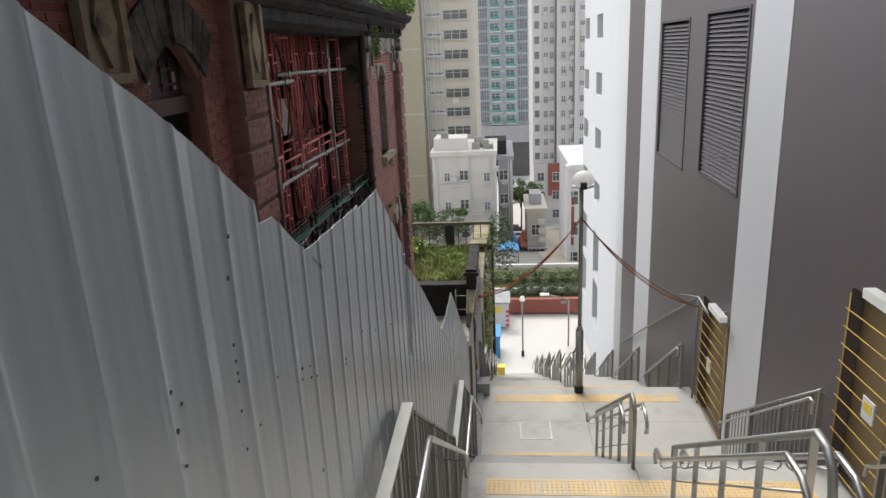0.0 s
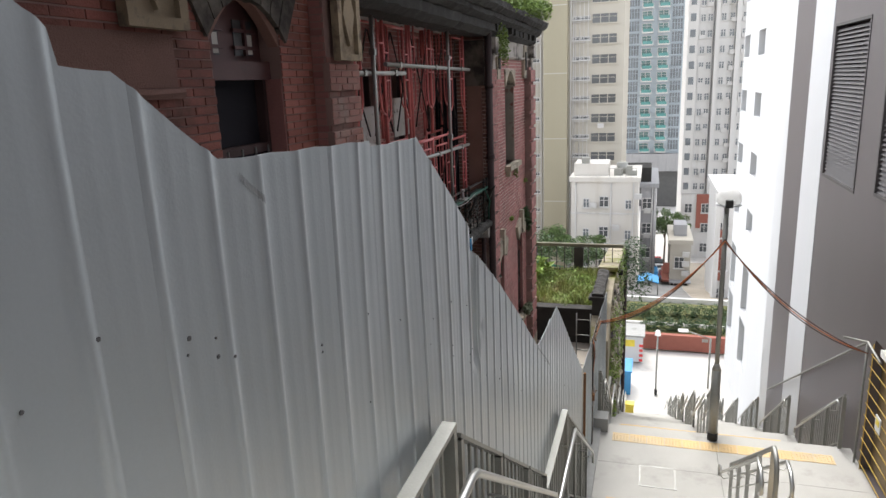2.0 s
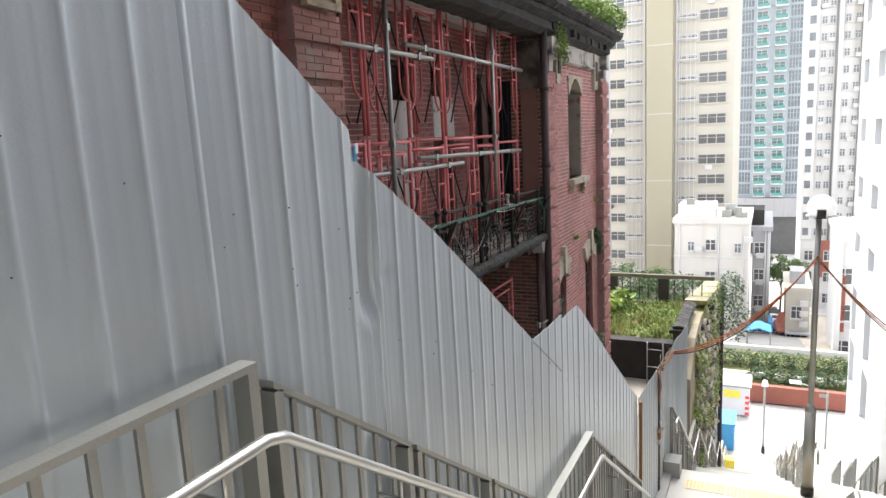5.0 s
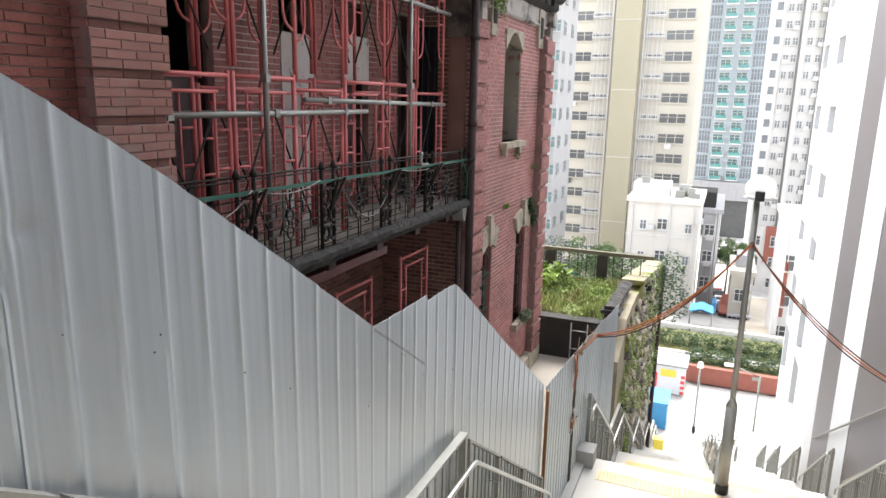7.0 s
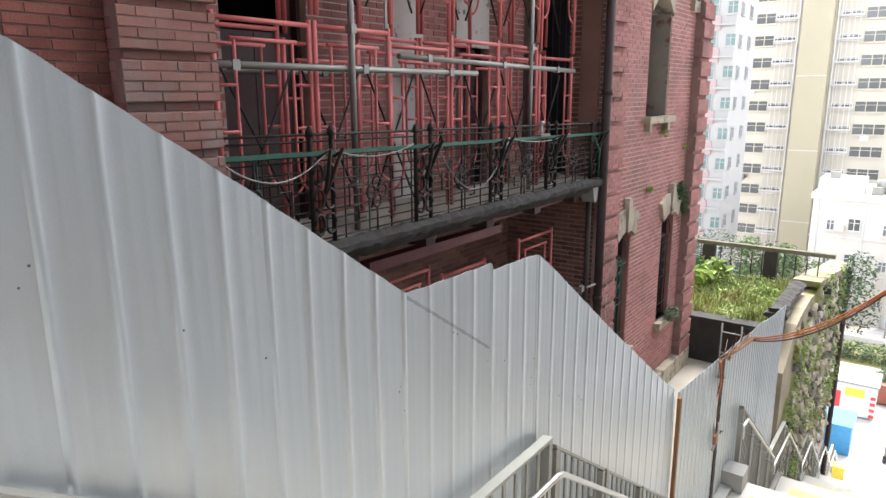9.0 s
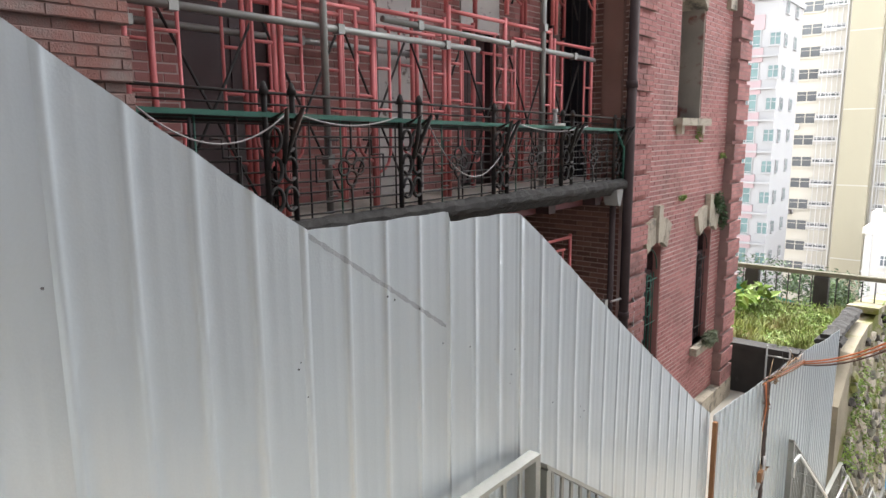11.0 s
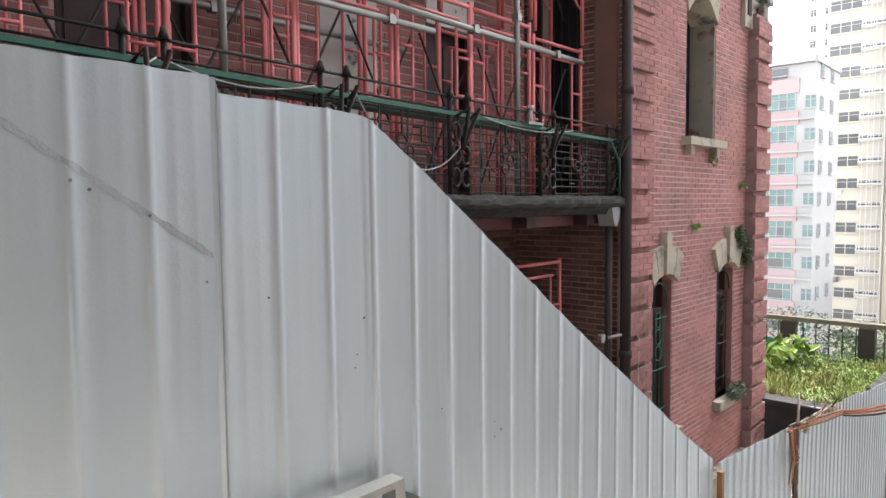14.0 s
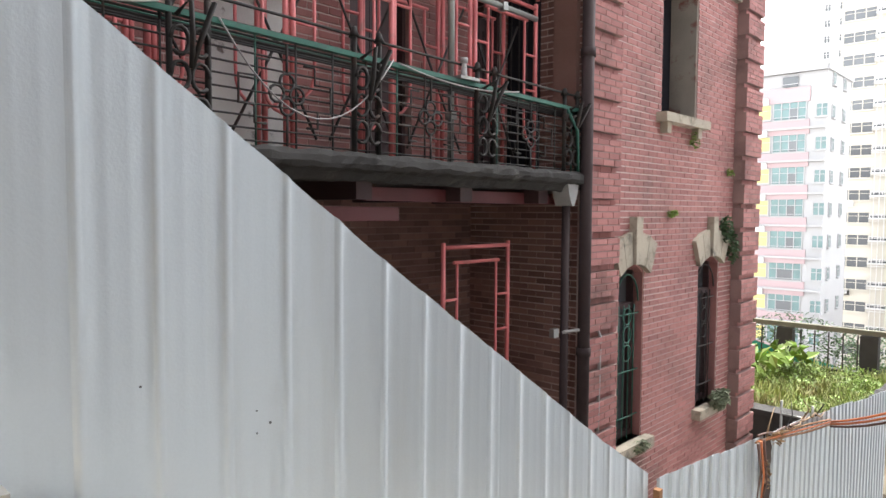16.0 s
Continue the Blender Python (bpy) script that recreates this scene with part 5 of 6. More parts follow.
for k, (p, q) in enumerate(TUBES):
    tb = thing("scaffold_tube", "grey galvanised scaffold tube clamped to the red frames", "scaffold", "grey scaffold tubes")
    part("tube", bm_tube([p, q], 0.026, 8), "steel_dull", tb)
    for f in (0.12, 0.5, 0.86):
        c = Vector(p).lerp(Vector(q), f)
        part("clamp", bm_box(c.x - 0.034, c.x + 0.034, c.y - 0.03, c.y + 0.03, c.z - 0.034, c.z + 0.034), "steel_dull", tb)
for k in range(7):
    y = 7.7 + 0.74 * k
    for lev in range(2):
        cb = thing("cross_brace", "thin dark crossed scaffold braces", "scaffold", "scaffold braces")
        z = 3.25 + 1.7 * lev
        part("rod", bm_tube([(-3.765, y, z), (-3.765, y + 0.65, z + 1.2)], 0.010, 5), "iron", cb)
        part("rod", bm_tube([(-3.79, y, z + 1.2), (-3.79, y + 0.65, z)], 0.010, 5), "iron", cb)

# weeds on the cornice and in the wall
spots = [(FX + 0.1 + rnd.uniform(-0.25, 0.26), 12.4 + 5.6 * rnd.random() ** 0.7, 6.88 + rnd.uniform(0, 0.25), 0.28, 0.32, 0.24) for _ in range(38)]
leaves("cornice_weeds", spots, 0.075, 130, "leaf", None, "bright green weeds growing along the cornice", "plant", "stuff", 3)
leaves("hanging_weeds", [(FX + 0.22, 13.75, 6.2, 0.12, 0.18, 0.3), (FX + 0.18, 14.1, 6.05, 0.1, 0.15, 0.3)], 0.06, 200, "leaf", None, "yellowish weeds hanging from the cornice corner", "plant", "", 5)
leaves("wall_fern", [(FX + 0.08, 16.75, 2.55, 0.08, 0.16, 0.18), (FX + 0.08, 16.95, 2.3, 0.08, 0.12, 0.22)], 0.06, 220, "leaf_dark", None, "green fern rooted in the brick wall over a window", "plant", "", 6)
leaves("sill_fern", [(FX + 0.14, 16.5, 0.36, 0.10, 0.24, 0.13)], 0.09, 260, "leaf_grey", None, "grey dried fern on a window sill", "plant", "", 7)
leaves("sill_fern", [(FX + 0.12, 14.4, 0.25, 0.08, 0.22, 0.06)], 0.06, 120, "leaf_grey", None, "grey dried weeds on a chipped sill", "plant", "", 8)
for k, (yw, zw, hw) in enumerate(((15.75, 3.62, 0.12), (17.55, 3.0, 0.1), (17.5, 2.2, 0.15), (16.9, 3.3, 0.05), (15.2, 2.75, 0.04))):
    leaves("wall_weed", [(FX + 0.05, yw, zw, 0.05, 0.10, hw)], 0.05, 60, "leaf", None, "small weed rooted in the brickwork", "plant", "", 9 + 20 * k)


# ---- courtyard and garden terrace behind the hoarding ----
thing("courtyard_floor", "stained concrete courtyard behind the hoarding", "floor", kind="structure", bm=bm_box(-30, LEFT - 0.002, -8, 18.0, CY - 0.6, CY), mat="yard")
tr = thing("garden_terrace", "overgrown terrace with a blackened retaining edge", "terrace", kind="structure")
part("front_edge", bm_box(-14, -1.75, 18.0, 18.25, CY - 0.1, -0.16), "soot_unlit", tr)
part("soil", bm_box(-14, -1.75, 18.25, 21.7, -8, -0.22), "soil", tr)
part("coping", bm_box(-14, -1.75, 17.94, 18.28, -0.16, -0.08), "soot_unlit", tr)
spots = [(rnd.uniform(-7.5, -1.9), rnd.uniform(18.4, 21.2), -0.14 + rnd.uniform(0, 0.14), 0.32, 0.32, 0.15) for _ in range(120)]
leaves("weeds", spots, 0.06, 90, "leaf", None, "dense bright green weeds over the terrace", "plant", "stuff", 11)
verts, faces = [], []
for _ in range(16000):
    x, y = rnd.uniform(-8.0, -1.85), rnd.uniform(18.3, 21.55)
    tall = rnd.uniform(0.10, 0.26) * (1.0 + 0.9 * noise.noise(Vector((x * 1.6, y * 1.6, 2.0))))
    a, w = rnd.uniform(0, 6.28), rnd.uniform(0.006, 0.014)
    dx, dy, lean = math.cos(a), math.sin(a), rnd.uniform(0.02, 0.16)
    i = len(verts)
    verts += [(x - w * dy, y + w * dx, -0.22), (x + w * dy, y - w * dx, -0.22), (x + lean * 0.4 * dx + w * dy, y + lean * 0.4 * dy - w * dx, -0.22 + tall * 0.6),
              (x + lean * 0.4 * dx - w * dy, y + lean * 0.4 * dy + w * dx, -0.22 + tall * 0.6), (x + lean * dx, y + lean * dy, -0.22 + tall)]
    faces += [(i, i + 1, i + 2, i + 3), (i + 3, i + 2, i + 4)]
soup("grass", verts, faces, "grass", None, "pale yellow-green grass with reddish dry patches on the terrace", "grass", "stuff")
spots = [(rnd.uniform(-5.5, -3.6), rnd.uniform(19.2, 21.0), 0.12 + rnd.uniform(0, 0.2), 0.35, 0.35, 0.12) for _ in range(24)]
leaves("broad_leaf_plant", spots, 0.30, 9, "leaf", None, "broad-leaved bright green plants among the weeds", "plant", "", 12)
# far railing of the terrace
fr = thing("terrace_railing", "mossy concrete rail on dark iron bars above the terrace", "railing")
part("top_rail", bm_box(-14, -1.30, 21.61, 21.75, 0.60, 0.69), "railstone", fr)
part("bottom_rail", bm_box(-14, -1.30, 21.60, 21.76, -0.22, -0.08), "soot_unlit", fr)
for x in (-12.0, -8.9, -6.4, -4.0, -2.6):
    part("pier", bm_box(x - 0.14, x + 0.14, 21.58, 21.78, -0.08, 0.58), "soot_unlit", fr)
for k in range(52):
    x = -13.6 + 0.235 * k
    part("bar", bm_tube([(x, 21.68, -0.08), (x, 21.68, 0.58)], 0.014, 6), "iron", fr)
bm = bmesh.new()
for k in range(12):
    a, b = -6.0 + 0.25 * k, -6.0 + 0.25 * (k + 1)
    vs = [bm.verts.new(v) for v in ((a, 21.9 + 0.05 * (k % 2), -0.2), (b, 21.9 + 0.05 * ((k + 1) % 2), -0.2), (b, 21.9 + 0.05 * ((k + 1) % 2), 0.42 - 0.05 * k + 0.0), (a, 21.9 + 0.05 * (k % 2), 0.42 - 0.05 * (k - 1)))]
    bm.faces.new(vs)
thing("netting", "torn green netting behind the terrace railing", "netting", bm=bm, mat="netting")
leaves("far_shrub", [(-4.3, 23.2, 0.1, 1.1, 0.7, 0.6), (-2.8, 23.4, 0.0, 0.9, 0.7, 0.5)], 0.09, 900, "leaf_dark", None, "dark green shrub behind the terrace railing", "shrub", "", 13)
# corner pillar and the falling boundary wall
cp = thing("corner_pillar", "blackened stone pillar with a moulded cap at the end of the hoarding", "pillar")
part("shaft", bm_box(-1.90, -1.64, 17.85, 18.12, CY, 0.20), "soot_unlit", cp)
part("cap", rough_beam([(-1.96, 0.20), (-1.58, 0.20), (-1.56, 0.24), (-1.60, 0.29), (-1.94, 0.29), (-1.98, 0.24)], 17.79, 18.2, 0.012, 61, 0.1), "soot_unlit", cp)
part("cap_top", rough_beam([(-1.92, 0.29), (-1.62, 0.29), (-1.64, 0.34), (-1.76, 0.37), (-1.90, 0.34)], 17.85, 20.2, 0.022, 62, 0.1), "soot_unlit", cp)
bw2 = thing("boundary_wall", "crumbling mossy retaining wall below the terrace, with creepers", "wall")
bm = bmesh.new()
prism(bm, [(17.2, -11), (17.2, -0.6), (18.2, 0.02), (18.9, 0.10), (19.8, 0.14), (20.4, 0.06), (21.0, 0.20), (22.3, 0.02), (24.2, -0.32), (26.6, -0.52), (26.6, -11)], "x", -1.9, -1.46)
part("body", bm, "moss", bw2)
for k in range(11):
    y = 20.5 + 0.56 * k
    z = 0.32 - 0.145 * 0.56 * k + rnd.uniform(-0.03, 0.03)
    bm = bmesh.new()
    prism(bm, [(y, z - 0.12), (y, z), (y + 0.55, z - 0.07), (y + 0.55, z - 0.2)], "x", -1.94, -1.40 + rnd.uniform(-0.03, 0.02))
    part("coping", bm, "moss", bw2)
part("rain_pipe", bm_tube([(-1.36, 26.5, -0.6), (-1.36, 26.5, -9.5)], 0.07, 8), "pipe", bw2)
rocks = []
rr = random.Random(71)
for mat in ("moss", "stone", "frieze", "stone_dark", "moss", "railstone"):
    bm = bmesh.new()
    bmesh.ops.create_icosphere(bm, subdivisions=1, radius=0.5)
    for v in bm.verts:
        v.co = Vector([max(-0.36, min(0.36, c)) for c in v.co]) * rr.uniform(0.85, 1.2)
    rocks.append(finish("stone", bm, mat))
z = -5.2
while z < 0.0:
    y = 18.1 + rr.uniform(0, 0.2)
    while y < 26.4:
        w = rr.uniform(0.22, 0.62)
        zz = z - 0.02 * (y - 18.0) + rr.uniform(-0.05, 0.05)
        if zz < 0.0 - 0.075 * max(0.0, y - 20.0) and rr.random() < 0.86:
            piece("stone", rr.choice(rocks), bw2, pose(-1.475, y + w / 2, zz, rr.uniform(-18, 4), rr.uniform(-8, 8), rr.uniform(-10, 10)) @ Matrix.Diagonal((rr.uniform(0.10, 0.28), w * 1.25, rr.uniform(0.20, 0.36), 1)))
        y += w + rr.uniform(0.0, 0.06)
    z += 0.24
spots = [(-1.40, 17.8 + rnd.uniform(0, 8.5), rnd.uniform(-4.0, 0.0), 0.10, 0.40, 0.50) for _ in range(40)]
leaves("creeper", spots, 0.075, 60, "leaf", None, "green and yellow creepers over the old wall", "plant", "stuff", 14)
leaves("overhanging_shrub", [(-0.95, 24.5, -1.2, 0.6, 1.0, 0.7), (-1.1, 25.8, -0.6, 0.5, 0.8, 0.6)], 0.10, 500, "leaf_dark", None, "leafy shrub leaning out over the steps", "shrub", "", 15)
# ladder of small scaffold and rope behind the fence
fs = thing("steel_trestle", "light steel trestle with rungs behind the hoarding", "scaffold")
for x in (-1.95, -1.68):
    part("leg", bm_tube([(x, 14.6, CY), (x, 14.6, 0.98)], 0.012, 7), "steel_dull", fs)
for k in range(6):
    part("rung", bm_tube([(-1.95, 14.6, -0.75 + 0.32 * k), (-1.68, 14.6, -0.75 + 0.32 * k)], 0.011, 6), "steel_dull", fs)
cb = thing("cable_bundle", "tangle of orange cables tied over the head of the hoarding", "cable")
for k in range(3):
    pts = sag((-1.47, 12.45 + 0.04 * k, 1.22), (-1.46, 14.3, 0.97 - 0.02 * k), -0.02 + 0.02 * k, 10)
    part("run", bm_tube(pts, 0.008, 6), "cable" if k % 2 else "timber", cb)
for k in range(3):
    y = 12.45 + 0.06 * k
    part("tail", bm_tube([(-1.455, y, 1.22), (-1.44, y + 0.03, 1.02 - 0.05 * (k % 3)), (-1.45, y - 0.02, 0.80 - 0.08 * (k % 2))], 0.010, 6, r_end=0.004), "cable" if k == 1 else "cable_dark", cb)
vine = thing("dry_vine", "dry brown vine tangled along the head of the older hoarding", "plant")
vr = random.Random(33)
for k in range(6):
    y = 12.5 + 0.24 * k + vr.uniform(-0.1, 0.1)
    pts = [(-1.47 + vr.uniform(-0.02, 0.02), y + 0.16 * j, top_at(y + 0.16 * j) + 0.01 + vr.uniform(-0.03, 0.03)) for j in range(vr.choice((3, 4, 5)))]
    part("stem", bm_tube(pts, vr.uniform(0.006, 0.012), 5, r_end=0.003), "twig" if k % 3 else "cable_dark", vine)
for k in range(4):
    y = 12.7 + 0.40 * k
    z = top_at(y)
    part("shoot", bm_tube([(-1.48, y, z), (-1.47 + vr.uniform(-0.04, 0.04), y + vr.uniform(-0.08, 0.1), z + 0.09), (-1.48, y + vr.uniform(-0.12, 0.16), z + vr.uniform(0.10, 0.22))], 0.008, 5, r_end=0.002), "iron" if k % 2 else "twig", vine)
leaves("dead_leaves", [(-1.45, 12.62, 0.95, 0.02, 0.06, 0.16), (-1.45, 12.66, 0.25, 0.02, 0.07, 0.08), (-1.46, 12.9, 1.15, 0.03, 0.12, 0.05)], 0.06, 16, "twig", vine, seed=34)
pl = thing("gate_chain", "rusty padlock and chain on the hoarding", "lock")
part("lock", bm_box(-1.47, -1.43, 12.50, 12.62, 0.16, 0.27), "timber", pl)
part("chain", bm_tube([(-1.455, 12.46, 0.10), (-1.44, 12.55, 0.20), (-1.44, 12.63, 0.30), (-1.455, 12.68, 0.38)], 0.016, 6), "wire", pl)
sb2 = thing("stone_block", "grey stone block at the end of the hoarding", "block", bm=bm_box(-1.52, -1.24, 13.3, 13.62, -0.84, -0.58), mat="curb")

# ---- the square below ----
pw = thing("planter", "low red-brick planter wall with hedges in the square", "planter")
part("wall", bm_box(-0.9, 6.0, 42.0, 42.35, -10.7, -9.75), "redwall", pw)
part("soil", bm_box(-0.9, 6.0, 42.35, 44.0, -10.7, -9.9), "soil", pw)
part("plate", bm_box(2.7, 3.05, 41.97, 41.998, -10.05, -9.85), "steel_dull", pw)
leaves("hedge", [(x, 43.2, -9.55, 0.7, 0.6, 0.5) for x in (-0.2, 0.8, 1.8, 2.8, 3.8)], 0.11, 900, "leaf_dark", None, "low green hedge in the red planter", "hedge", "stuff", 16)
pw2 = thing("planter", "long white-rimmed planter with shrubs beyond the square", "planter")
part("wall", bm_box(-8.0, 6.5, 45.6, 45.8, -10.7, -10.3), "offwhite", pw2)
leaves("shrubs", [(x, 47.0, -10.0, 0.8, 0.9, 0.7) for x in np.arange(-7, 6.5, 1.0)], 0.13, 800, "leaf_dark", None, "row of green shrubs in the long planter", "hedge", "stuff", 17)
part("soil", bm_box(-8.0, 6.5, 45.8, 49.9, -10.75, -10.32), "soil", pw2)
part("far_wall", bm_box(-8.0, 6.5, 50.0, 50.25, -11.5, -10.0), "offwhite", pw2)
sl = thing("street_lamp", "slim grey lamp post in the square below", "street lamp", "square lamps")
part("pole", bm_tube([(0.06, 35.7, -10.7), (0.06, 35.7, -7.4)], 0.045, 8), "steel_dull", sl)
part("foot_band", bm_tube([(0.06, 35.7, -10.7), (0.06, 35.7, -10.4)], 0.08, 8), "black", sl)
part("head", bm_tube([(0.06, 35.7, -7.4), (0.06, 35.7, -7.15)], 0.16, 10, r_end=0.10), "lampglass", sl)
sl = thing("street_lamp", "lamp post with a flat arm in the square below", "street lamp", "square lamps")
part("pole", bm_tube([(2.7, 37.0, -10.7), (2.7, 37.0, -7.9)], 0.05, 8), "steel_dull", sl)
part("arm", bm_tube([(2.7, 37.0, -7.9), (1.5, 37.0, -7.55)], 0.03, 8), "steel_dull", sl)
part("head", bm_box(1.1, 1.6, 36.9, 37.1, -7.60, -7.48), "lampglass", sl)


def water_barrier(x, y, mat, tilt):
    bm = bmesh.new()
    prism(bm, [(-0.28, 0), (0.28, 0), (0.24, 0.25), (0.12, 0.5), (0.10, 1.0), (-0.10, 1.0), (-0.12, 0.5), (-0.24, 0.25)], "x", 0, 1.5)
    ob = thing("water_barrier", "white plastic water barrier" if mat == "white" else "red plastic water barrier", "barrier", "water barriers", bm=bm, mat=mat)
    ob.matrix_basis = pose(x, y, -10.7, 0, 0, tilt)


for k, (x, y, m, a) in enumerate(((-3.2, 33.5, "white", 80), (-3.1, 35.2, "redpaint", 82))):
    water_barrier(x, y, m, a)
hut = thing("site_hut", "white site cabin with red and yellow signs", "hut")
part("body", bm_box(-3.6, -0.65, 39.8, 41.6, -10.7, -9.15), "white", hut)
part("roof_edge", bm_box(-3.7, -0.55, 39.7, 41.7, -9.15, -9.05), "curb", hut)
part("sign", bm_box(-1.9, -1.1, 39.77, 39.798, -9.75, -9.35), "yellowpaint", hut)
for k in range(4):
    part("stripe", bm_box(-0.85, -0.645, 39.77, 39.798, -10.65 + 0.3 * k, -10.5 + 0.3 * k), "redpaint", hut)
part("sign", bm_box(-2.6, -2.05, 39.77, 39.798, -10.4, -9.6), "redpaint", hut)
bt = thing("blue_skip", "blue plastic-sheeted skip beside the old wall", "skip")
bm = bmesh.new()
prism(bm, [(35.4, -10.69), (36.9, -10.69), (37.0, -9.4), (35.3, -9.4)], "x", -2.6, -1.2)
part("body", bm, "bluetarp", bt)
part("rim", bm_box(-2.66, -1.14, 35.26, 37.04, -9.4, -9.33), "bluetarp", bt)
vest = thing("yellow_bin", "small yellow barrier box at the foot of the steps", "barrier")
part("body", bm_box(-1.3, -0.95, 29.2, 29.5, -8.72, -8.2), "yellowpaint", vest)
part("lid", bm_box(-1.33, -0.92, 29.17, 29.53, -8.2, -8.15), "yellowpaint", vest)


# ---- towers and street in the distance ----
def window_mesh(w, h, panes, glass, frame_mat, sill=0.12):
    """The meshes of a window facing -y in a wall at y = 0: one frame with its bars, a set-back pane and a sill."""
    xs = sorted([-0.04, w + 0.04] + [w * k / panes + e for k in range(panes + 1) for e in (-0.0399, 0.0399)])
    zs = [0.0, 0.045, h * 0.62, h * 0.62 + 0.05, h - 0.04, h + 0.05]
    bars_x = [any(abs((p + q) / 2 - w * k / panes) < 0.05 for k in range(panes + 1)) for p, q in zip(xs, xs[1:])]
    bm = bmesh.new()
    grid = {(i, j, f): bm.verts.new((x, y, z)) for i, x in enumerate(xs) for j, z in enumerate(zs) for f, y in ((0, -0.10), (1, -0.02))}
    solid = {(i, j): bars_x[i] or j in (0, 2, 4) for i in range(len(xs) - 1) for j in range(len(zs) - 1)}
    for (i, j), full in solid.items():
        if full:
            bm.faces.new([grid[i, j, 0], grid[i + 1, j, 0], grid[i + 1, j + 1, 0], grid[i, j + 1, 0]])
            for (di, dj), (p, q) in (((-1, 0), ((i, j), (i, j + 1))), ((1, 0), ((i + 1, j), (i + 1, j + 1))), ((0, -1), ((i, j), (i + 1, j))), ((0, 1), ((i, j + 1), (i + 1, j + 1)))):
                if not solid.get((i + di, j + dj)):
                    bm.faces.new([grid[p + (0,)], grid[q + (0,)], grid[q + (1,)], grid[p + (1,)]])
    bmesh.ops.delete(bm, geom=[v for v in bm.verts if not v.link_faces], context="VERTS")
    return (finish("window", bm, frame_mat), finish("pane", bm_box(0, w, -0.05, 0.02, 0.005, h), glass),
            finish("sill", bm_box(-0.1, w + 0.1, -0.22, 0.03, -sill, -0.004), frame_mat))


def fit_piece(name, me, parent, m):
    """A piece of a facade; a window brings its pane and sill with it."""
    if isinstance(me, tuple):
        ob = piece(name, me[0], parent, m)
        piece("pane", me[1], ob, Matrix())
        piece("sill", me[2], ob, Matrix())
    else:
        ob = piece(name, me, parent, m)
    return ob


def spread(k):
    """Sets a far block further off along the line of the steps, keeping its outline."""
    c = Vector((-0.3, 4.0, 5.5))
    return Matrix.Translation(c) @ Matrix.Scale(k, 4) @ Matrix.Translation(-c)


def tower(name, label, x0, x1, y, deep, z0, z1, mat, columns, floor=2.9, first=0.0, band=None):
    """A slab block; columns are (x, mesh, name) repeated at every floor of the face towards the steps."""
    ob = thing(name, label, "building")
    part("wall", bm_box(x0, x1, y, y + deep, z0, z1), mat, ob)
    part("roof", bm_box(x0 - 0.2, x1 + 0.2, y - 0.2, y + deep + 0.2, z1, z1 + 0.5), mat, ob)
    n = int((z1 - z0 - first) / floor)
    for k in range(n):
        z = z0 + first + k * floor
        for x, me, dz, nm in columns:
            fit_piece(nm, me, ob, pose(x, y, z + dz))
        if band:
            part("floor_band", bm_box(x0, x1, y - band[1], y, z - 0.12, z + 0.05), band[0], ob)
    return ob


win3 = window_mesh(3.0, 1.12, 3, "glass", "beige")
slit = window_mesh(2.1, 0.4, 2, "glass", "offwhite")
cols = [(-19.35, win3, 0.8, "window"), (-16.3, slit, 1.3, "window"), (-10.1, slit, 1.3, "window"), (-7.75, win3, 0.8, "window")]
bt1 = tower("beige_tower", "tall beige apartment tower with a plain ochre shaft", -19.6, -3.9, 90, 18, -28, 44, "beige", cols, floor=2.38, first=0.9)
bt1.matrix_basis = spread(1.17)
part("shaft", bm_box(-13.5, -10.6, 88.6, 90, -28, 44), "beige_dark", bt1, "plain ochre stair shaft")
for z in range(-26, 44, 8):
    part("shaft_joint", bm_box(-13.52, -10.58, 88.56, 88.6, z, z + 0.12), "beige", bt1)
for x in (-16.0, -9.7):
    for k in range(4):
        part("riser_pipe", bm_tube([(x + 0.5 * k, 89.85, -28), (x + 0.5 * k, 89.85, 44)], 0.045, 5), "offwhite", bt1)
for x in (-14.0, -10.3):
    part("drain_pipe", bm_tube([(x, 89.9, -28), (x, 89.9, 44)], 0.09, 6), "offwhite", bt1)
    part("drain_pipe", bm_tube([(x + 0.35, 89.9, -28), (x + 0.35, 89.9, 44)], 0.07, 6), "offwhite", bt1)
bm = bmesh.new()
box(bm, 0, 0.75, -0.45, -0.05, 0, 0.55)
prism(bm, [(0.37 + 0.2 * math.cos(t), 0.28 + 0.2 * math.sin(t)) for t in np.arange(0, 6.2, 0.8)], "y", -0.47, -0.45)
aircon = finish("air_conditioner", bm, "offwhite")
for k in range(9):
    piece("air_conditioner", aircon, bt1, pose(rnd.choice((-18.6, -16.3, -9.9, -6.9)), 90, -27.1 + 2.38 * rnd.randrange(1, 27) + 0.15))
bm = bmesh.new()
for k in range(5):
    tube(bm, [(0.5 * k, -0.05, 0), (0.5 * k, -0.7, 0)], 0.025, 4)
for k in range(4):
    tube(bm, [(0, -0.15 - 0.17 * k, 0), (2.0, -0.15 - 0.17 * k, 0)], 0.02, 4)
rack = finish("drying_rack", bm, "offwhite")
for k in range(25):
    for x in (-16.3, -10.1):
        piece("drying_rack", rack, bt1, pose(x, 90, -27.1 + 2.38 * (k + 2) + 1.0))

wsml = window_mesh(0.7, 1.4, 1, "glass", "offwhite")
wteal = window_mesh(1.6, 1.2, 2, "tealgrey", "offwhite")
wgrey = window_mesh(1.8, 1.75, 4, "greyglass", "bluegrey")
bm = bmesh.new()
box(bm, 0, 1.9, -1.0, 0, -0.12, 0.10)
box(bm, 0, 0.08, -1.0, 0, 0.10, 0.7)
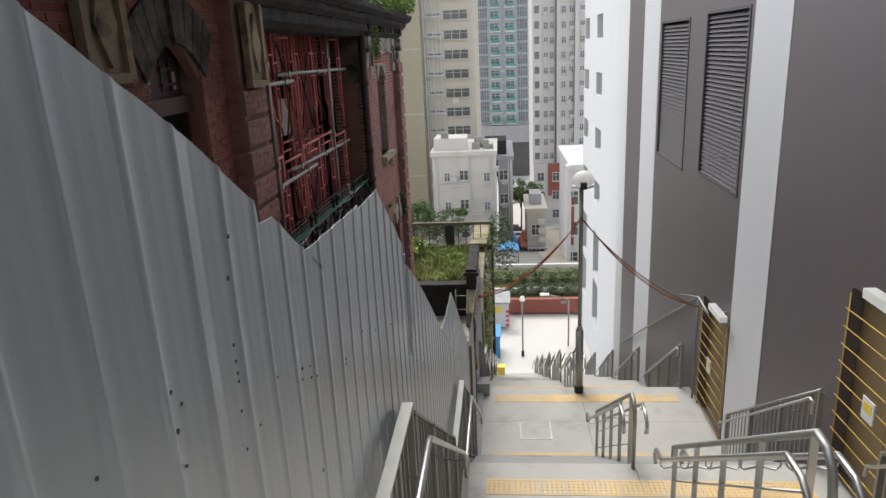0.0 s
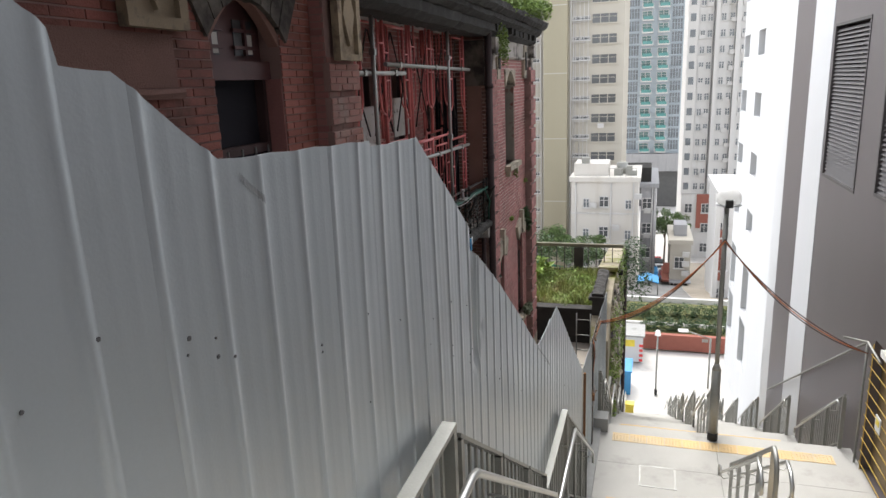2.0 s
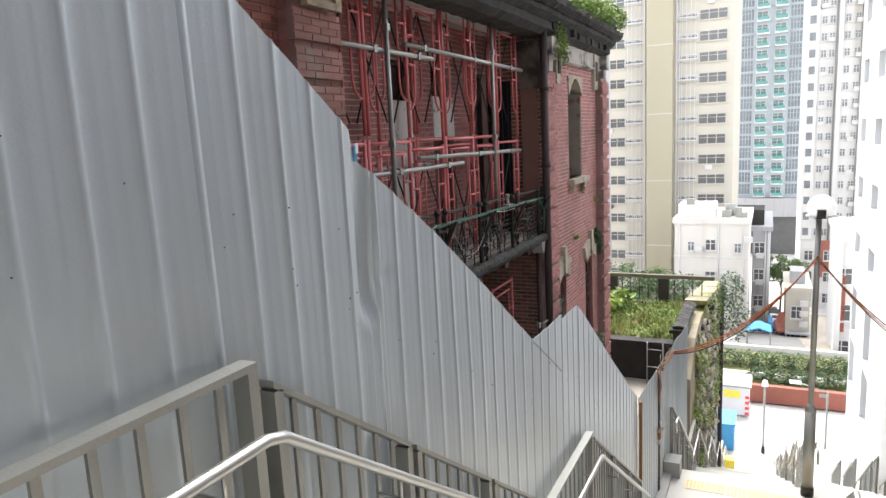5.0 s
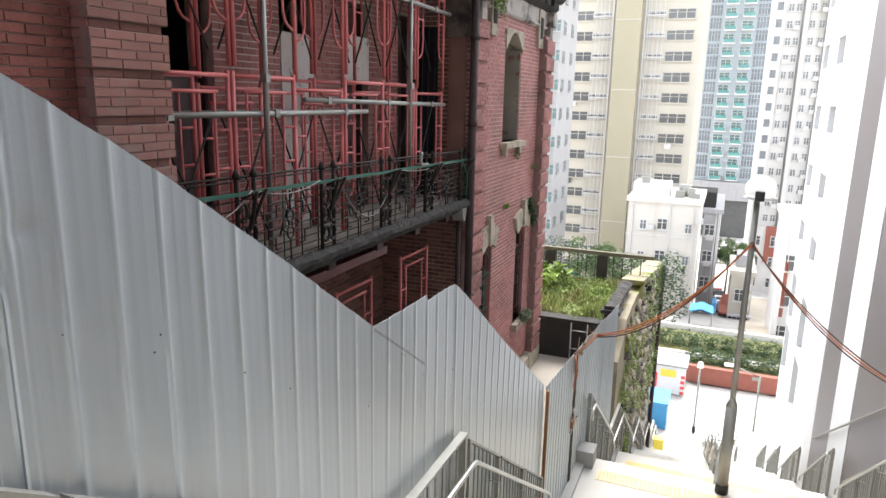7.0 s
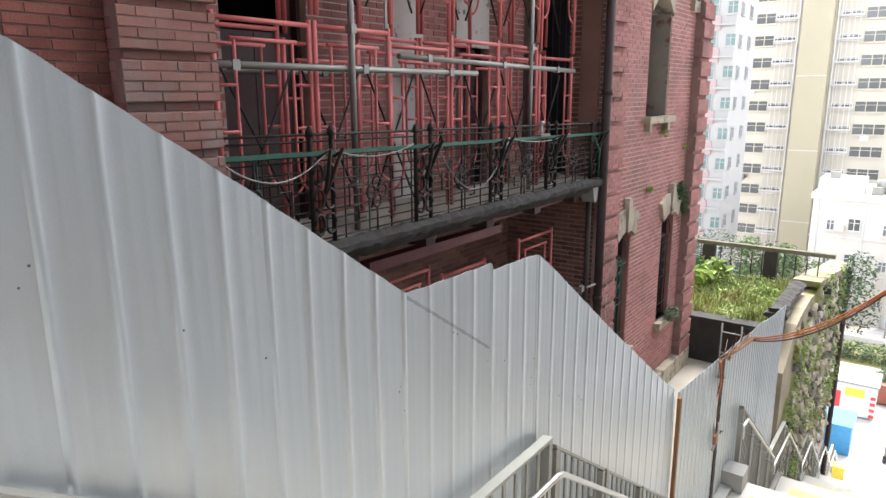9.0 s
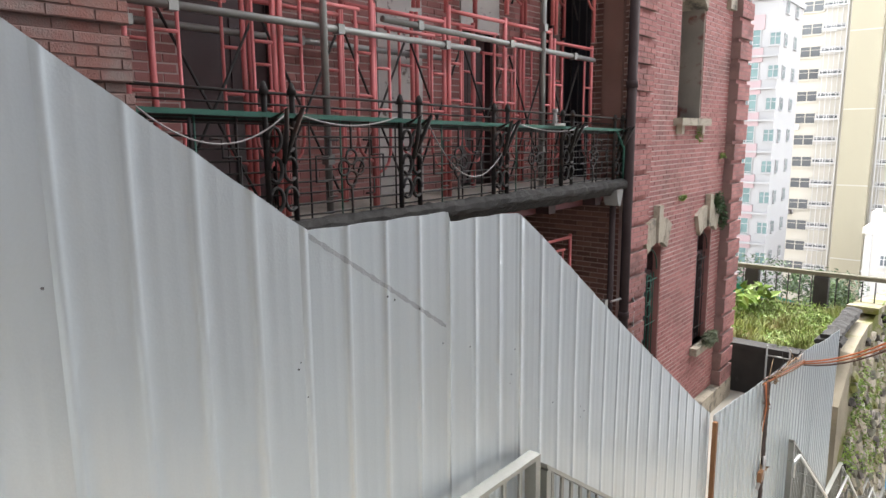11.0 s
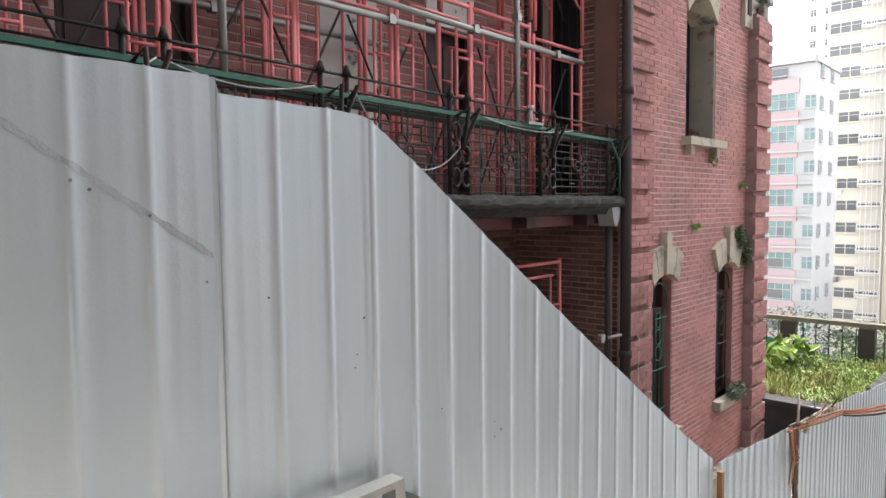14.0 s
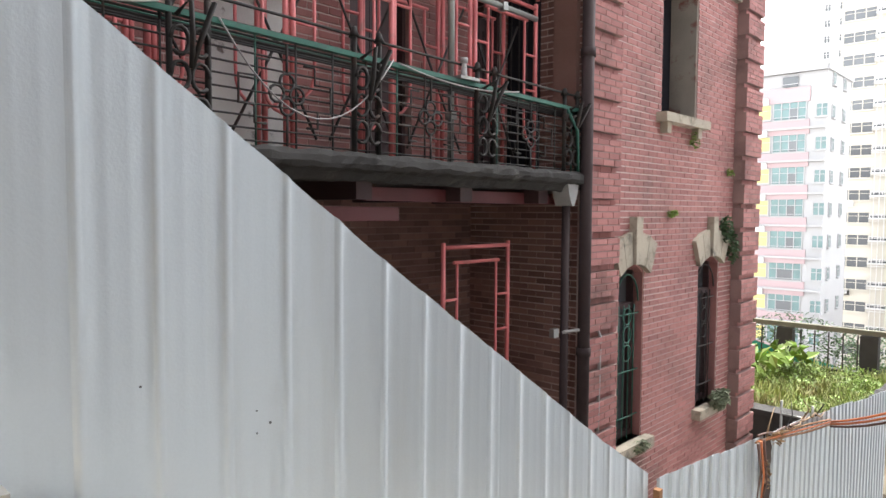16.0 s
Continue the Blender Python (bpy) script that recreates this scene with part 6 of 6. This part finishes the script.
box(bm, 1.82, 1.9, -1.0, 0, 0.10, 0.7)
balc = finish("balcony", bm, "offwhite")
balc_glass = finish("balcony_glass", bm_box(0.2, 1.8, -1.0, -0.95, 0.10, 0.62), "tealglass")
cols = [(-4.65, wgrey, 0.6, "window"), (-2.4, wteal, 0.6, "window"), (-2.4, balc, 0.3, "balcony"), (-2.4, balc_glass, 0.3, "balcony_glass"),
        (0.3, wteal, 0.6, "window"), (0.3, balc, 0.3, "balcony"), (0.3, balc_glass, 0.3, "balcony_glass"), (2.5, wgrey, 0.6, "window")]
bt2 = tower("blue_tower", "tall blue-grey tower with teal glass balconies", -4.9, 4.8, 130, 16, -8.3, 60, "bluegrey", cols, floor=2.05)
bt2.matrix_basis = spread(1.38)
part("podium", bm_box(-6, 5.2, 128.5, 146, -11.4, -8.3), "greywall", bt2)
part("podium_base", bm_box(-6, 5.2, 129.5, 146, -30, -11.4), "asphalt", bt2)
wsm = window_mesh(1.0, 1.3, 2, "glass", "offwhite")
wxs = window_mesh(0.62, 0.95, 2, "greyglass", "offwhite")
cols = [(x, wxs, 0.6, "window") for x in (5.6, 6.5, 8.2, 9.3, 10.9, 12.3)]
bt3 = tower("white_tower", "tall off-white apartment tower with small windows and drying racks", 4.1, 16, 105, 16, -11.5, 50, "offwhite", cols, floor=2.1)
bt3.matrix_basis = spread(1.2)
part("lower_block", bm_box(4.1, 16, 104.6, 121, -30, -11.5), "offwhite", bt3)
for xa, xb in ((4.1, 5.3), (7.6, 8.0), (10.2, 10.7)):
    part("bay", bm_box(xa - 0.12, xb, 104.35, 104.93, -11.4, 50), "offwhite", bt3)
for x in (7.3, 10.05, 11.8):
    part("drain_pipe", bm_tube([(x, 104.85, -11.5), (x, 104.85, 50)], 0.06, 5), "greywall", bt3)
for k in range(27):
    part("bay_window", bm_box(4.25, 4.95, 104.33, 104.346, -10.8 + 2.1 * k, -9.8 + 2.1 * k), "greyglass", bt3)
part("red_panel", bm_box(6.2, 9.4, 104.5, 104.6, -16.5, -11.5), "redwall", bt3, "red-tiled panel")
for k in range(5):
    for x in (4.6, 6.9, 10.0):
        fit_piece("window", wsm, bt3, pose(x, 104.5, -14.2 - 2.9 * k))
for k in range(44):
    piece("air_conditioner", aircon, bt3, pose(rnd.choice((5.45, 6.35, 8.9, 9.4, 10.8)), 105, -11.3 + 2.1 * (k % 24) + 0.2))
wpink = window_mesh(2.7, 1.55, 4, "paleteal", "towerwhite")
wnar = window_mesh(0.9, 1.1, 2, "paleteal", "towerwhite")
ypan = window_mesh(1.1, 1.3, 1, "yellow", "towerwhite")
cols = [(-20.6, wpink, 0.78, "window"), (-21.9, ypan, 0.9, "yellow_panel"), (-23.2, wnar, 0.9, "window"), (-17.1, wnar, 0.9, "window")]
bt4 = tower("pink_tower", "pink and white apartment tower with teal windows", -30.0, -16.3, 73, 8, -31, 15.2, "towerwhite", cols, floor=2.86, first=1.3, band=("towerwhite", 0.45))
for k in range(16):
    part("pink_band", bm_box(-30.0, -17.6, 72.85, 73, -29.7 + 2.86 * k - 0.55, -29.7 + 2.86 * k + 0.72), "pinktile", bt4)
    for yy in (74.5, 78.0):
        fit_piece("window", wnar, bt4, pose(-16.3, yy, -29.7 + 2.86 * k + 0.9, 0, 0, 90))
for k in range(16):
    z = -29.7 + 2.86 * k
    piece("air_conditioner", aircon, bt4, pose(-21.75, 73, z + 2.25))
    part("open_pane", bm_box(-20.6 + 0.675 * rnd.randrange(1, 3) + 0.04, -20.6 + 0.675 * rnd.randrange(3, 4) - 0.04, 72.88, 72.945, z + 0.83, z + 1.70), "glass", bt4)
    part("window_rail", bm_box(-20.7, -17.8, 72.45, 72.5, z + 0.95, z + 1.0), "towerwhite", bt4)
part("parapet", bm_box(-30, -16.3, 72.6, 81, 15.2, 16.0), "towerwhite", bt4)
part("tank_room", bm_box(-28, -19, 75, 80, 16.0, 18.5), "offwhite", bt4)
bt5 = tower("grey_tower", "distant pale grey apartment tower in haze", -38.0, -31.5, 150, 12, -30, 60, "offwhite", [(-36.5, wsm, 0.9, "window"), (-34.0, wsm, 0.9, "window")], floor=2.9)
wlo = window_mesh(0.95, 1.1, 2, "glass", "offwhite")
lb = tower("white_low_building", "white four-storey rendered house with a roof terrace", -8.6, -1.6, 75, 10, -20, -5.4, "cream", [(-7.3, wxs, 0.9, "window"), (-5.6, wlo, 1.0, "window"), (-2.9, wxs, 0.8, "window")], floor=3.3, first=1.0)
part("stair_head", bm_box(-8.4, -4.8, 76, 80, -5.4, -3.6), "cream", lb)
for x in (-8.1, -4.4, -2.1):
    part("drain_pipe", bm_tube([(x, 74.9, -20), (x, 74.9, -5.5)], 0.06, 6), "offwhite", lb)
for x, z in ((-6.6, -8.2), (-4.2, -10.6), (-2.0, -7.2), (-6.7, -13.4), (-3.7, -13.0)):
    piece("air_conditioner", aircon, lb, pose(x, 75, z))
for z in (-8.9, -12.2):
    part("string_course", bm_box(-8.7, -1.55, 74.9, 75.0, z, z + 0.14), "offwhite", lb)
for x, w, h in ((-4.2, 0.9, 0.7), (-2.9, 0.6, 1.0), (-2.3, 0.5, 0.5), (-7.6, 0.8, 0.6)):
    part("roof_unit", bm_box(x, x + w, 76.2, 77.0, -4.9 if x > -4.8 else -3.6, (-4.9 if x > -4.8 else -3.6) + h), "steel_dull", lb)
for k in range(6):
    part("roof_post", bm_tube([(-4.6 + 0.55 * k, 75.1, -4.9), (-4.6 + 0.55 * k, 75.1, -4.0)], 0.025, 5), "steel_dull", lb)
part("roof_rail", bm_tube([(-4.6, 75.1, -4.0), (-1.85, 75.1, -4.0)], 0.025, 5), "steel_dull", lb)
part("tank", bm_tube([(-3.4, 78, -4.9), (-3.4, 78, -3.7)], 0.6, 10), "steel_dull", lb)
lb2 = tower("grey_low_building", "narrow grey tenement with drain pipes beside the street", -1.4, 0.4, 84, 14, -24, -7.4, "greywall", [(-1.2, wsm, 1.0, "window")], floor=3.0, first=1.0)
part("roof_shed", bm_box(-3.4, -0.3, 85, 90, -7.4, -5.2), "soot_unlit", lb2)
for x in (-0.1, 0.15, 0.3):
    part("drain_pipe", bm_tube([(x, 83.9, -24), (x, 83.9, -7.4)], 0.07, 6), "offwhite", lb2)
for k in range(5):
    piece("air_conditioner", aircon, lb2, pose(-1.0, 84, -22.4 + 3.0 * k))
lb3 = tower("cream_shophouse", "cream shophouse with an awning along the street", 2.0, 4.2, 80, 8, -24, -13.2, "beige", [(2.5, wsm, 1.0, "window")], floor=3.0, first=1.0)
# sheets on the solid wall, near-black in place of the shopfronts' shade
part("shopfront", bm_box(1.96, 1.998, 80.3, 87.6, -20.5, -17.7), "soot_unlit", lb3, "near-black sheets standing for unlit open shopfronts")
part("shopfront", bm_box(2.2, 4.0, 79.96, 79.998, -20.5, -17.6), "soot_unlit", lb3)
part("canopy", bm_box(2.0, 4.3, 78.9, 79.95, -17.5, -17.35), "greywall", lb3)
part("roof_shed", bm_box(2.4, 3.8, 82, 85, -12.7, -11.4), "greywall", lb3)
for k in range(3):
    piece("air_conditioner", aircon, lb3, pose(3.3, 80, -16.8 + 1.1 * k))
part("side_sign", bm_box(1.3, 1.96, 79.9, 79.98, -16.6, -15.4), "redwall", lb3, "red hanging shop sign")
part("awning", bm_box(1.2, 2.0, 79.8, 86, -17.6, -17.4), "redwall", lb3)
lb4 = tower("tenement", "off-white tenement with a red-tiled strip by the street", 5.3, 9.0, 62, 12, -16, -5.0, "offwhite", [(5.0, wsm, 1.0, "window"), (6.8, wsm, 1.0, "window")], floor=2.9, first=1.0)
part("corner_column", bm_box(4.9, 5.3, 61.6, 63, -16, -4.6), "offwhite", lb4)
part("red_panel", bm_box(5.32, 5.6, 61.9, 62, -12, -7.5), "redwall", lb4, "red-tiled strip")
st = thing("road", "narrow street running down between the towers", "road", kind="structure")
bm = bmesh.new()
strip = [(bm.verts.new((a, y, z + 0.02)), bm.verts.new((b, y, z + 0.02))) for y, z, a, b in ((52.2, -10.93, -3.0, 3.2), (62, -13.6, -3.0, 3.2), (90, -20.5, -1.0, 3.2), (120, -26, -1.0, 3.2))]
for p, q in zip(strip, strip[1:]):
    bm.faces.new((p[0], p[1], q[1], q[0]))
part("surface", bm, "street", st)
pv = thing("pavement", "worn beige paving beside the sloping street", "pavement", kind="structure")
for xa, xb in ((-12.0, -3.02), (3.22, 14.0)):
    bm = bmesh.new()
    strip = [(bm.verts.new((xa, y, z + 0.03)), bm.verts.new((xb, y, z + 0.03))) for y, z in ((52.2, -10.94), (62, -13.6), (90, -20.5), (120, -26))]
    for p, q in zip(strip, strip[1:]):
        bm.faces.new((p[0], p[1], q[1], q[0]))
    part("strip", bm, "pave", pv)


def street_tree(x, y, z, h, seed):
    ob = thing("street_tree", "leafy street tree between the buildings", "tree")
    part("trunk", bm_tube([(x, y, z), (x + 0.1, y, z + h * 0.5), (x - 0.1, y + 0.1, z + h)], 0.16, 8, r_end=0.05), "bark", ob)
    for k in range(4):
        a = k * 1.6
        part("limb", bm_tube([(x, y, z + h * 0.55), (x + 0.9 * math.cos(a), y + 0.9 * math.sin(a), z + h * 0.95)], 0.07, 6, r_end=0.02), "bark", ob)
    r = random.Random(seed)
    leaves("crown", [(x + r.uniform(-2.0, 2.0), y + r.uniform(-1.6, 1.6), z + h * 0.88 + r.uniform(-1.3, 1.3), 0.75, 0.75, 0.5) for _ in range(22)], 0.26, 130, "leaf_street", ob, seed=seed)


street_tree(2.6, 95, -21.4, 7.6, 3)
street_tree(1.9, 103, -22.9, 9.0, 8)
street_tree(-9.2, 60, -13.1, 5.6, 9)
street_tree(-7.0, 70, -16, 5.0, 4)


def car(x, y, z, turn, mat, tilt=-11):
    ob = thing("car", "small %s car parked on the sloping street" % {"carred": "red", "white": "white", "bluetarp": "blue", "rubber": "black"}[mat], "car", "street cars")
    bm = bmesh.new()
    prism(bm, [(-2.0, 0.35), (-2.0, 0.8), (-1.2, 0.92), (-0.7, 1.42), (0.9, 1.45), (1.5, 0.95), (2.0, 0.85), (2.0, 0.35)], "x", -0.8, 0.8)
    part("body", bm, mat, ob)
    part("windscreen", bm_box(-0.68, 0.68, -1.12, -0.75, 0.98, 1.36), "glass", ob)
    for sx in (-0.72, 0.72):
        part("headlight", bm_box(sx - 0.14, sx + 0.14, -2.03, -1.98, 0.62, 0.76), "lampglass", ob)
        for sy in (-1.25, 1.25):
            part("wheel", bm_tube([(sx - 0.1, sy, 0.32), (sx + 0.1, sy, 0.32)], 0.32, 12), "rubber", ob)
    ob.matrix_basis = pose(x, y, z, tilt, 0, turn)


car(1.93, 87, -19.74, 6, "carred")
car(1.55, 98, -21.95, 4, "white")
car(0.1, 92, -20.85, 184, "bluetarp")
car(1.1, 107, -23.6, 2, "rubber")
car(0.9, 112, -24.5, 5, "carred")
tk = thing("tarpaulin", "blue tarpaulin stretched over a street stall", "stall")
bm = bmesh.new()
prism(bm, [(-1.3, -11.9), (-0.4, -11.6), (0.5, -11.9), (0.5, -11.98), (-0.4, -11.68), (-1.3, -11.98)], "y", 60.0, 62.2)
part("sheet", bm, "bluetarp", tk)
for x in (-1.25, 0.45):
    for y in (60.1, 62.1):
        part("pole", bm_tube([(x, y, -13.0 if y < 61 else -13.6), (x, y, -11.96)], 0.03, 6), "steel_dull", tk)
